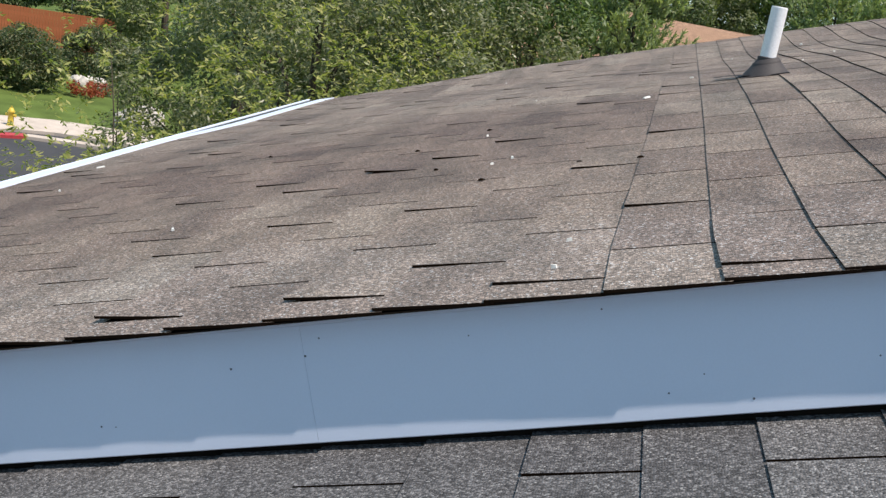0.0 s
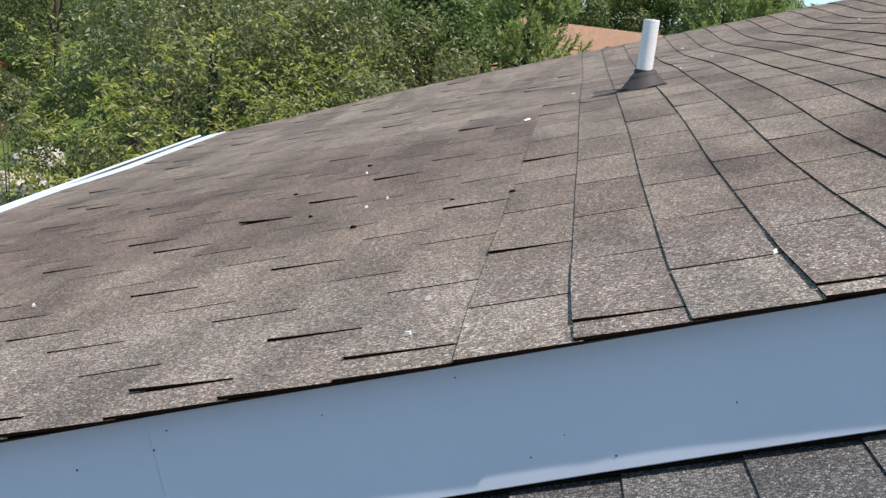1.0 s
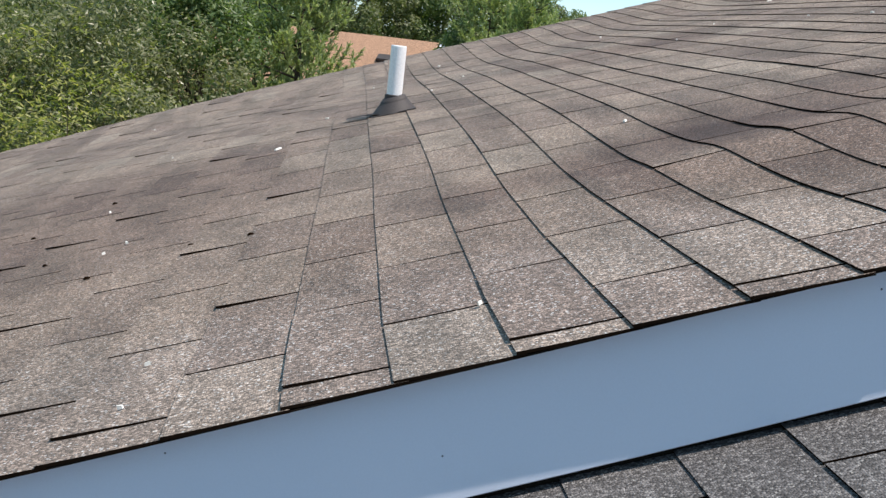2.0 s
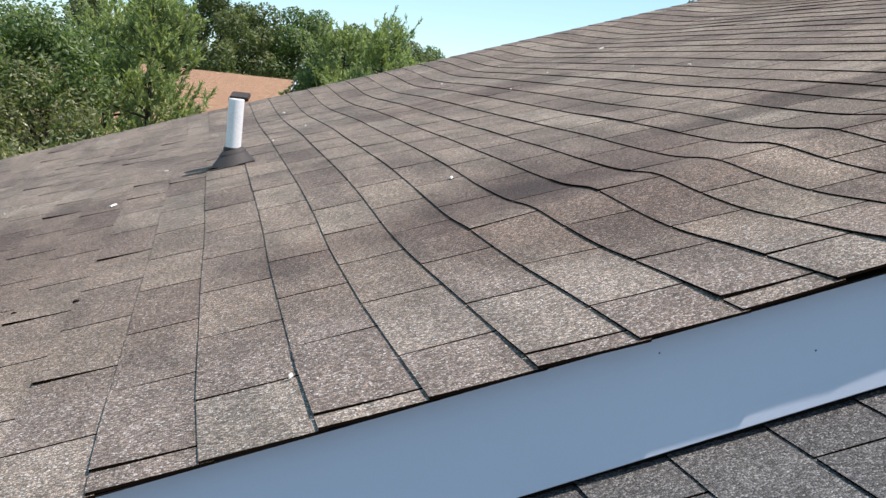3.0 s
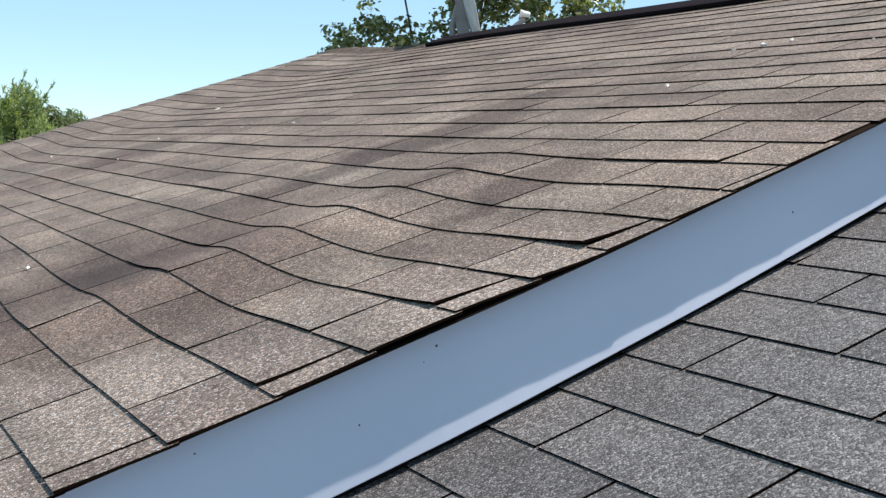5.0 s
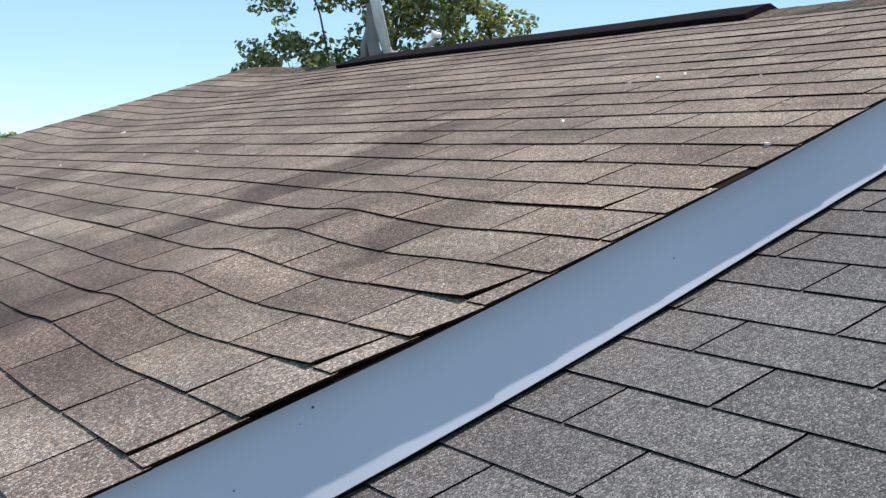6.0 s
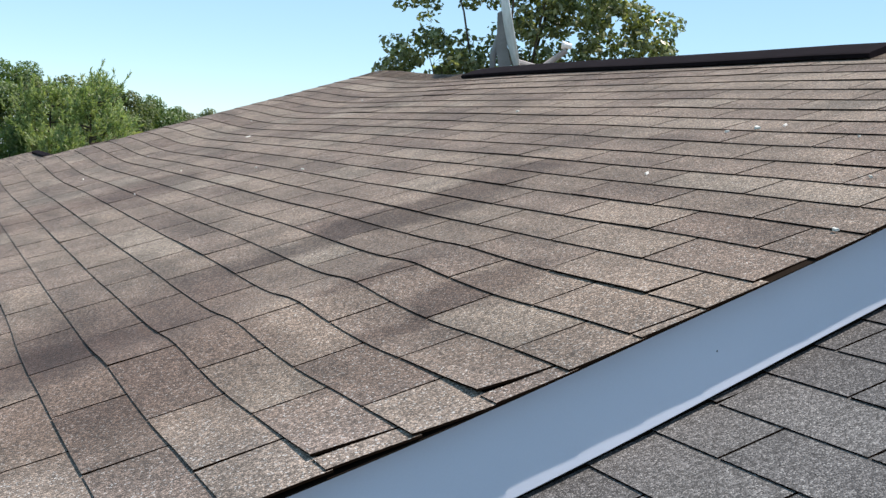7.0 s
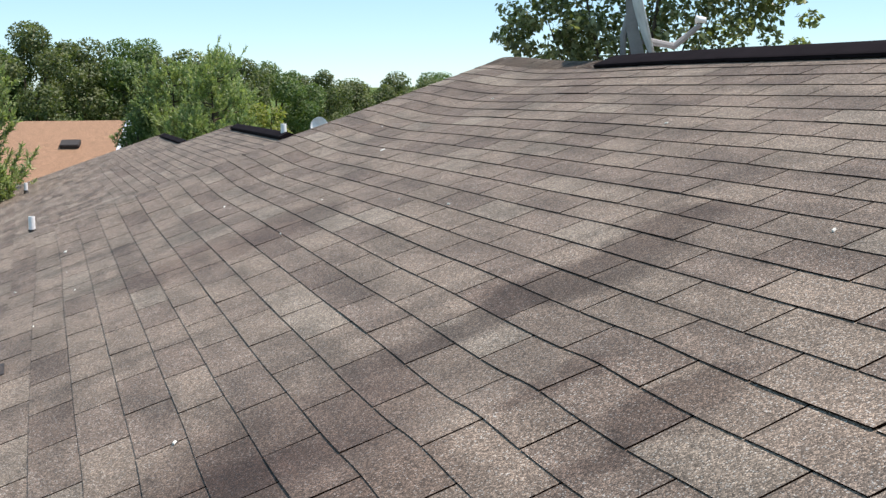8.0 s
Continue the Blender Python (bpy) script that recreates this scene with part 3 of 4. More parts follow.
# ---- pipes and dishes on the roofs ----
def vent_pipe(at_roof, u, v, tall, radius, skirt, label, shape=flat):
    """A white plastic vent pipe, upright, in a rubber boot that lies on the slope."""
    foot = at_roof @ Vector((u, v, shape(u, v)))
    p = thing("vent_pipe", label, "vent pipe", Matrix.Translation(foot))
    bm = lathe([(radius * 0.86, tall - 0.05), (radius * 0.86, tall), (radius * 0.95, tall + 0.001), (radius, tall - 0.002), (radius, -0.03)], 28)
    part("pipe", bm, PVC, p, "white plastic pipe with an open top", smooth=False)
    tilt = pose(0, 0, 0, 0, -PITCH, 0)
    bm = bmesh.new()
    prof = [(skirt * 1.02, 0.003), (skirt * 0.97, 0.009), (skirt * 0.64, 0.037), (skirt * 0.62, 0.039), (skirt * 0.62, 0.044), (skirt * 0.55, 0.046), (skirt * 0.53, 0.051), (radius * 1.2, 0.054), (radius * 1.01, 0.055)]
    if skirt > 0.05:
        lathe(prof, 28, bm)
        for vert in bm.verts:
            vert.co.x += math.tan(radians(PITCH)) * vert.co.z
        part("boot", bm, RUBBER, p, "weathered dark rubber boot with a ringed neck", at=tilt, smooth=True)
        part("base_flange", block(-skirt * 1.05, skirt * 1.05, -skirt * 1.0, skirt * 1.02, 0.002, 0.0065, 0.002), RUBBER, p, "dark flat flange of the boot", at=tilt)
        if shape is not flat:
            bm = bmesh.new()
            for i in range(7):
                f = i / 6
                for w2 in (-1, 1):
                    bm.verts.new((-skirt * 0.6 - 0.115 * f, w2 * (0.03 - 0.008 * f) - 0.03, 0.01 + 0.006 * math.sin(1.9 * f)))
            bm.verts.ensure_lookup_table()
            for i in range(6):
                bm.faces.new((bm.verts[2 * i], bm.verts[2 * i + 2], bm.verts[2 * i + 3], bm.verts[2 * i + 1]))
            bmesh.ops.solidify(bm, geom=bm.faces[:], thickness=0.012)
            part("loose_flap", bm, RUBBER, p, "loose curled flap of the flange", at=tilt)
        part("collar", lathe([(radius * 1.22, 0.04), (radius * 1.22, 0.06), (radius * 1.02, 0.062)], 24), RUBBER, p)
    return p


vent_pipe(ROOF, 0.41, 2.7, 0.226, 0.0265, 0.0755, "white plastic vent pipe in a dark rubber boot on brown shingles", swell)
vent_pipe(FAR_A, 0.69, 11.7, 0.2, 0.035, 0.06, "short white vent pipe on a distant brown roof")
vent_pipe(FAR_B, 0.72, 21.9, 0.2, 0.035, 0.06, "short white vent pipe on a distant brown roof")


def satellite_dish(at, label, size=0.36, turn=0.0):
    """A dish on a mast: oval bowl with a rim, back bracket, feed arm and receiver."""
    d = thing("satellite_dish", label, "satellite dish", at)
    part("mast", tube([(0, 0, -0.01), (0, 0, 0.28), (0.03, 0, 0.4)], [0.021, 0.021, 0.021], 12), BRACKET, d, "grey steel mast")
    part("foot_plate", block(-0.07, 0.07, -0.07, 0.07, -0.005, 0.006, 0.002), STEEL, d)
    bowl = bmesh.new()
    rings = []
    for layer in (0, 1):
        for i in range(9):
            r = i / 8
            rings.append([bowl.verts.new((0.05 * r * r - 0.006 * layer, size * r * math.cos(a), size * 1.12 * r * math.sin(a))) for a in np.linspace(0, 2 * math.pi, 40, endpoint=False)] if i else [bowl.verts.new((-0.006 * layer, 0, 0))])
    for layer in (0, 9):
        c = rings[layer][0]
        for j in range(40):
            bowl.faces.new((c, rings[layer + 1][j], rings[layer + 1][(j + 1) % 40]))
        for i in range(1, 8):
            a, b = rings[layer + i], rings[layer + i + 1]
            for j in range(40):
                bowl.faces.new((a[j], a[(j + 1) % 40], b[(j + 1) % 40], b[j]))
    for j in range(40):
        bowl.faces.new((rings[8][j], rings[8][(j + 1) % 40], rings[17][(j + 1) % 40], rings[17][j]))
    tilt = pose(0.06, 0, 0.45, 0, -14, 0)
    part("bowl", bowl, DISHGREY, d, "pale grey oval bowl", at=tilt, smooth=True)
    bm = bmesh.new()
    sides = [[bm.verts.new((x, y, z)) for x, z in ((-0.004, 0.1), (-0.03, 0.09), (-0.075, -0.13), (-0.08, -0.28), (-0.004, -0.28))] for y in (-0.03, 0.03)]
    bm.faces.new(sides[0]), bm.faces.new(sides[1][::-1])
    for i in range(5):
        bm.faces.new((sides[0][i], sides[0][(i + 1) % 5], sides[1][(i + 1) % 5], sides[1][i]))
    part("bracket", bm, BRACKET, d, "grey steel back bracket", at=tilt)
    part("feed_arm", tube([(0.0, 0, -0.2), (0.17, 0, -0.28), (0.34, 0, -0.2)], [0.022, 0.02, 0.016], 8), BRACKET, d, at=tilt)
    rec = part("receiver", lathe([(0.0, -0.04), (0.016, -0.038), (0.02, 0.0), (0.026, 0.022), (0.0, 0.025)], 16), DISHGREY, d, at=tilt @ pose(0.34, 0, -0.17, 0, -70, 0), smooth=True)
    return d


satellite_dish(pose(*(Vector((3.89, 4.74, HIGH + 1.05))), 0, 0, -30.8), "white satellite dish seen edge-on behind the ridge")
satellite_dish(pose(*(Vector((3.75, 11.2, HIGH + 0.13))), 0, 0, -115), "white satellite dish on the next roof", 0.1)
vent_pipe(FAR_A @ pose(3.72, 12.1, 0.0), 0, 0, 0.16, 0.035, 0.0, "white capped flue beside a ridge vent")


# ---- trees ----
def leaf_cloud(centres, radii, count, size, rng, droop=0.0, aspect=0.5):
    """Many small leaves in and about clumps: corners and faces."""
    which = rng.choice(len(centres), count, p=(radii**2) / (radii**2).sum())
    d = rng.normal(size=(count, 3))
    d /= np.linalg.norm(d, axis=1)[:, None]
    r = radii[which] * rng.uniform(0.25, 1.0, count) ** 0.45
    c = centres[which] + d * r[:, None] * (1, 1, 0.8)
    n = d * 0.7 + rng.normal(size=(count, 3)) * 0.6 + (0, 0, 0.45)
    n /= np.linalg.norm(n, axis=1)[:, None]
    t = np.cross(n, rng.normal(size=(count, 3)))
    t[:, 2] -= droop
    t -= n * (t * n).sum(1)[:, None]
    t /= np.linalg.norm(t, axis=1)[:, None]
    b = np.cross(n, t)
    s = (size * rng.uniform(0.6, 1.3, count))[:, None]
    vs = np.stack([c - t * s, c + b * s * aspect - n * s * 0.12, c + t * s, c - b * s * aspect - n * s * 0.12], 1).reshape(-1, 3)
    return vs, np.arange(4 * count).reshape(-1, 4)


def leafy_shoots(centres, radii, shoots, count, size, rng, aspect):
    """Long narrow leaves that hang in pairs from rising, arching shoots."""
    of = rng.integers(0, len(centres), shoots)
    d = rng.normal(size=(shoots, 3))
    d[:, 2] = np.abs(d[:, 2]) * 0.9 + 0.5
    d /= np.linalg.norm(d, axis=1)[:, None]
    root = centres[of] + rng.normal(size=(shoots, 3)) * (radii[of] * 0.5)[:, None]
    span = rng.uniform(0.5, 1.1, shoots)
    on, f = rng.integers(0, shoots, count), rng.uniform(0.1, 1, count)
    c = root[on] + d[on] * (span[on] * f)[:, None]
    c[:, 2] -= 0.3 * span[on] * f**2
    way = rng.uniform(0, 2 * math.pi, count)
    t = np.stack([np.cos(way), np.sin(way), rng.uniform(-1.1, 0.35, count)], 1) + d[on] * 0.25
    t /= np.linalg.norm(t, axis=1)[:, None]
    b = np.cross(t, rng.normal(size=(count, 3)) * 0.5 + (0, 0, 1))
    b /= np.linalg.norm(b, axis=1)[:, None]
    s = (size * rng.uniform(0.6, 1.25, count))[:, None]
    n = np.cross(t, b)
    c = c + t * s
    vs = np.stack([c - t * s, c + b * s * aspect - n * s * 0.08, c + t * s - n * s * 0.15, c - b * s * aspect - n * s * 0.08], 1).reshape(-1, 3)
    return vs, np.arange(4 * count).reshape(-1, 4)


def tree(x, y, tall, wide, leaf, label, seed, leaves=14000, size=0.07, low=0.25, clumps=34, droop=0.3, aspect=0.45, name="tree", base=None, limbs=9, narrow=1.0, girth=0.022, clump=1.0, lobes=(), shoots=0, sprays=0):
    """A tree: a tapered trunk with limbs, and a crown of many small leaves in uneven clumps."""
    rng = np.random.default_rng(seed)
    z = height(x, y) if base is None else base
    tr = thing(name, label, "tree", pose(x, y, z))
    bm = bmesh.new()
    lean = rng.normal(size=2) * 0.03 * tall
    line = [(lean[0] * f, lean[1] * f, tall * 0.9 * f - (0.2 if f == 0 else 0)) for f in (0, 0.15, 0.35, 0.6, 0.85, 1)]
    tube(line, [tall * girth * k for k in (1.3, 1, 0.8, 0.55, 0.28, 0.08)], 10, bm)
    cs = []
    for i in range(clumps):
        f = low + (1 - low) * ((i + rng.uniform(0, 1)) / clumps)
        a = rng.uniform(0, 2 * math.pi)
        mid = (f - low) / (1 - low)
        reach = wide * (math.sin(math.pi * (0.18 + 0.75 * mid)) ** 0.8) * rng.uniform(0.35, 1.0) * (1 if mid < 0.8 else narrow)
        cs.append((math.cos(a) * reach, math.sin(a) * reach, tall * f))
    cs = np.array(cs)
    if lobes:
        pick = rng.choice(len(lobes), clumps, p=np.array([q[3] ** 2 for q in lobes]) / sum(q[3] ** 2 for q in lobes))
        d = rng.normal(size=(clumps, 3))
        d *= (rng.uniform(0.2, 1, clumps) ** 0.5 / np.linalg.norm(d, axis=1))[:, None]
        cs = np.array([lobes[p][:3] for p in pick]) + d * np.array([lobes[p][3] for p in pick])[:, None] * (1, 1, 1.25)
    rs = wide * rng.uniform(0.2, 0.42, clumps) * clump
    for c in cs[rng.choice(clumps, min(limbs, clumps), replace=False)]:
        f = max(0.12, c[2] / tall - 0.22)
        p0 = Vector((lean[0] * f, lean[1] * f, tall * 0.9 * f))
        p2 = Vector(c)
        p1 = (p0 + p2) / 2 + Vector((0, 0, 0.04 * tall))
        tube([p0, p1, p2], [tall * girth * 0.36, tall * girth * 0.22, tall * girth * 0.09], 6, bm)
    part("trunk", bm, BARK, tr, "grey-brown trunk with limbs")
    if shoots:
        vs, fs = leafy_shoots(cs, rs, shoots, leaves, size, rng, aspect)
    else:
        if sprays:
            # each clump breaks up into sprays with gaps between them
            of = np.repeat(np.arange(clumps), sprays)
            d = rng.normal(size=(len(of), 3))
            d *= (rng.uniform(0.45, 1.0, len(of)) / np.linalg.norm(d, axis=1))[:, None]
            cs, rs = cs[of] + d * rs[of][:, None] * (1, 1, 0.8), rs[of] * rng.uniform(0.34, 0.6, len(of))
        vs, fs = leaf_cloud(cs, rs, leaves, size, rng, droop, aspect)
    part("crown", sheet("crown", vs, fs, leaf), None, tr)
    return tr


def place(az, dist):
    """A spot on the plan at a bearing from the start of the walk, in degrees from the courses, and a distance."""
    return math.sin(radians(az)) * dist, math.cos(radians(az)) * dist


def row(items):
    for i, (az, dist, tall, wide, leaf, size, leaves, label) in enumerate(items):
        x, y = place(az, dist)
        if leaf is LIME and dist < 20:
            tree(x, y, tall, wide, leaf, label, 11 + i, leaves, size, low=0.15, clumps=52, shoots=520, aspect=0.3, girth=0.005)
        else:
            tree(x, y, tall, wide, leaf, label, 11 + i, leaves, size, low=0.06 if dist > 55 else 0.22, sprays=9 if dist < 24 else 0)


row([
    (-17.5, 18, 8.1, 3.0, OLIVE, 0.05, 42000, "silvery olive-green broadleaf tree beside the house"),
    (-11, 19, 8.3, 2.8, OLIVE, 0.05, 36000, "olive-green broadleaf tree behind the roof"),
    (-21.0, 25, 8.2, 2.4, OLIVE, 0.055, 26000, "silvery olive-green broadleaf tree near the street"),
    (-17.5, 12.5, 7.5, 1.9, LIME, 0.046, 9000, "yellow-green tree with narrow drooping leaves"),
    (-26.3, 12, 7.1, 2.3, LIME, 0.046, 13000, "young yellow-green tree with drooping leaves"),
    (-12, 13, 7.4, 1.5, LIME, 0.046, 6500, "yellow-green tree with narrow drooping leaves"),
    (-6.5, 22, 8.7, 2.6, MID, 0.06, 34000, "mid-green broadleaf tree behind the roof"),
    (-15, 30, 8.2, 4.0, DARK, 0.07, 40000, "dark green tree of the wood"),
    (-19, 36, 8.0, 3.4, DARK, 0.08, 30000, "dark green tree of the wood"),
    (-8, 36, 8.8, 4.2, DARK, 0.08, 34000, "dark green tree of the wood"),
    (-27.5, 74, 11.5, 4.0, DARK, 0.12, 14000, "dark green tree behind the fence"),
    (-24.0, 62, 10.0, 3.4, DARK, 0.1, 16000, "dark green tree beside the fence"),
    (-26.2, 69, 6.0, 3.0, DARK, 0.1, 14000, "dark green tree beside the fence"),
    (-31.5, 76, 11.5, 4.0, DARK, 0.12, 14000, "dark green tree behind the fence"),
    (13.0, 36, 8.3, 1.6, LIME, 0.07, 11000, "small yellow-green tree beyond the roofs"),
    (6.9, 33, 8.2, 1.3, MID, 0.06, 12000, "mid-green tree beside the orange-roofed house"),
    (0.6, 29, 7.0, 1.0, MID, 0.06, 5000, "small thin tree before the orange-roofed house"),
])


def pine(x, y, tall, wide, label, seed, count=16000, z=None):
    """A pine: whorls of rising branches set with upright needle shoots, and a leading shoot."""
    rng = np.random.default_rng(seed)
    tr = thing("pine_tree", label, "tree", pose(x, y, height(x, y) if z is None else z))
    bm = bmesh.new()
    tube([(0, 0, -0.2), (0.05, 0, tall * 0.5), (0, 0, tall)], [tall * 0.018, tall * 0.011, 0.012], 10, bm)
    roots, ways = [], []
    for i in range(64):
        f = 0.2 + 0.78 * (i + rng.uniform(0, 1)) / 64
        a = rng.uniform(0, 2 * math.pi)
        reach = wide * (1.06 - f) ** 0.55 * rng.uniform(0.5, 1.0)
        tip = Vector((math.cos(a) * reach, math.sin(a) * reach, tall * f + reach * 0.3))
        root = Vector((0, 0, tall * f - 0.1))
        tube([root, (root + tip) / 2 - Vector((0, 0, 0.08)), tip], [0.03, 0.017, 0.006], 5, bm)
        out = (tip - root).normalized()
        for s in np.linspace(0.3, 1.0, 9):
            for _ in range(2):
                p = root.lerp(tip, s) + Vector(rng.normal(0, 0.16, 3))
                w = out * 0.6 + Vector(rng.normal(0, 0.35, 3)) + Vector((0, 0, 0.9))
                roots.append(p)
                ways.append(w.normalized() * rng.uniform(0.2, 0.5))
    for k in range(5):
        roots.append(Vector((0, 0, tall - 0.15 * k)))
        ways.append(Vector((rng.normal(0, 0.08), rng.normal(0, 0.08), 0.45)))
    part("trunk", bm, BARK, tr, "grey trunk with rising branches")
    roots, ways = np.array(roots), np.array(ways)
    which = rng.integers(0, len(roots), count)
    c = roots[which] + ways[which] * rng.uniform(0, 1, count)[:, None]
    t = ways[which] / np.linalg.norm(ways[which], axis=1)[:, None] + rng.normal(0, 0.55, (count, 3))
    t /= np.linalg.norm(t, axis=1)[:, None]
    side = np.cross(t, rng.normal(size=(count, 3)))
    side *= 0.0145 / np.linalg.norm(side, axis=1)[:, None]
    tip = c + t * rng.uniform(0.07, 0.14, count)[:, None]
    vs = np.stack([c - side, c + side, tip + side * 0.6, tip - side * 0.6], 1).reshape(-1, 3)
    part("crown", sheet("crown", vs, np.arange(4 * count).reshape(-1, 4), NEEDLE), None, tr)
    return tr


for i, (az, dist, tall, wide) in enumerate([(-1.0, 23, 9.55, 3.0), (10.6, 31, 9.6, 2.7), (8.6, 33, 9.3, 2.5), (-3.2, 27, 9.2, 2.8), (12.0, 34, 8.9, 2.0)]):
    pine(*place(az, dist), tall, wide, "green pine with rising needle shoots", 40 + i, 46000 if i == 0 else 38000)
row_far = [(-9, 62, 0.2), (-5, 66, 1.7), (-1, 60, 2.4), (1.5, 58, 2.7), (3.8, 62, 2.2), (6, 64, 2.1), (8.2, 60, 1.7), (11, 70, 1.3), (13.2, 72, 1.1), (15, 76, 0.4), (18, 84, 0.15), (21, 90, 0.1), (16.5, 80, 0.2), (19.5, 86, 0.1), (23, 90, 0.1), (25, 92, 0.1), (-13, 60, -0.4), (-31, 80, -2.0), (-35, 80, -2.0), (-22, 70, -0.8)]
for i, (az, dist, up) in enumerate(row_far):
    x, y = place(az, dist)
    tree(x, y, HIGH + 0.55 + dist * math.tan(radians(up + (0.4 if i % 2 else 0.0))) - height(x, y) - 0.1, 3.6, MID if i % 3 == 2 else DARK, "round-topped tree of the distant wood", 70 + i, 26000, 0.095, low=0.2, clumps=34, clump=0.85, aspect=0.55)

# the oak that stands behind the ridge
tree(6.6, 9.3, 12.7, 2.0, OAK, "broad dark green oak standing behind the ridge", 5, 20000, 0.037, clumps=300, aspect=0.62, droop=0.1, limbs=9, girth=0.0036, clump=0.25,
     lobes=[(0.15, -0.05, 10.5, 0.42), (0.6, -0.35, 10.1, 0.45), (0.2, -0.1, 9.9, 0.4), (-0.2, 0.12, 10.2, 0.36), (-0.3, 0.2, 9.5, 0.42), (-1.1, 0.67, 9.45, 0.25), (1.35, -0.8, 9.7, 0.35), (-0.75, 0.45, 9.45, 0.45), (0.35, -0.15, 9.4, 0.5), (1.0, -0.55, 9.5, 0.4), (-0.78, 0.47, 10.1, 0.5), (-0.9, 0.55, 11.1, 0.55), (-0.25, 0.12, 11.7, 0.5), (0.35, -0.2, 10.0, 0.6), (0.55, -0.32, 11.0, 0.8), (0.95, -0.54, 10.2, 0.45), (0.3, -0.12, 12.1, 0.85), (1.3, -0.75, 10.05, 0.25)])


# ---- things down by the street ----
def hedge(x, y, wide, tall, seed):
    rng = np.random.default_rng(seed)
    h = thing("hedge_bush", "clipped rounded dark green hedge bush on the lawn", "bush", pose(x, y, height(x, y)), "hedge bushes")
    d = rng.normal(size=(90, 3))
    d[:, 2] = d[:, 2] * 0.8 + 0.25
    d /= np.linalg.norm(d, axis=1)[:, None]
    cs = d * (wide * 0.8, wide * 0.65, tall * 0.42) + (0, 0, tall * 0.4)
    vs, fs = leaf_cloud(cs, rng.uniform(0.14, 0.24, 90) * tall, 24000, 0.055, rng, 0.0, 0.6)
    part("crown", sheet("crown", vs, fs, HEDGE), None, h)
    part("stem", tube([(0, 0, -0.1), (0, 0, tall * 0.4)], [0.06, 0.04], 8), BARK, h)


for i, (az, dist, wide, tall) in enumerate([(-34.2, 50, 1.95, 2.8), (-30.6, 51, 1.85, 2.85), (-27.2, 57, 1.75, 2.7)]):
    hedge(*place(az, dist), wide, tall, 20 + i)


def board_fence(az0, az1, dist):
    """A fence of upright boards on two rails, with posts."""
    (x0, y0), (x1, y1) = place(az0, dist), place(az1, dist)
    run = Vector((x1 - x0, y1 - y0, 0))
    turn = math.degrees(math.atan2(run.y, run.x))
    f = thing("board_fence", "red-brown stained wooden board fence behind the hedge", "fence", pose(x0, y0, height(x0, y0) + 0.05, 0, 0, turn))
    n = int(run.length / 0.15)
    me = mesh_of(block(0.004, 0.146, -0.012, 0.012, 0, 2.1, 0.004), "board", FENCE)
    for i in range(n):
        part("board", me, None, f, at=pose(i * 0.15, 0, 0))
    for z in (0.4, 1.7):
        part("rail", block(0, n * 0.15, 0.013, 0.06, z, z + 0.09, 0.004), FENCE, f)
    for i in range(0, n, 16):
        part("post", block(i * 0.15, i * 0.15 + 0.09, 0.061, 0.15, -0.2, 2.0, 0.004), FENCE, f)


board_fence(-38, -26.3, 66)


def hydrant(az, dist):
    x, y = place(az, dist)
    h = thing("fire_hydrant", "yellow fire hydrant beside the kerb", "hydrant", pose(x, y, height(x, y) + 0.1))
    part("barrel", lathe([(0.16, 0), (0.16, 0.05), (0.11, 0.07), (0.1, 0.5), (0.13, 0.52), (0.13, 0.56), (0.1, 0.6), (0.06, 0.68), (0.0, 0.7)], 20), YELLOW, h, smooth=True)
    part("cap_nut", lathe([(0.025, 0.69), (0.025, 0.75), (0.0, 0.755)], 6), YELLOW, h)
    for s in (-1, 1):
        part("outlet", tube([(0, 0, 0.42), (0.19 * s, 0, 0.42)], [0.05, 0.055], 12), YELLOW, h)


hydrant(-31.15, 41.6)


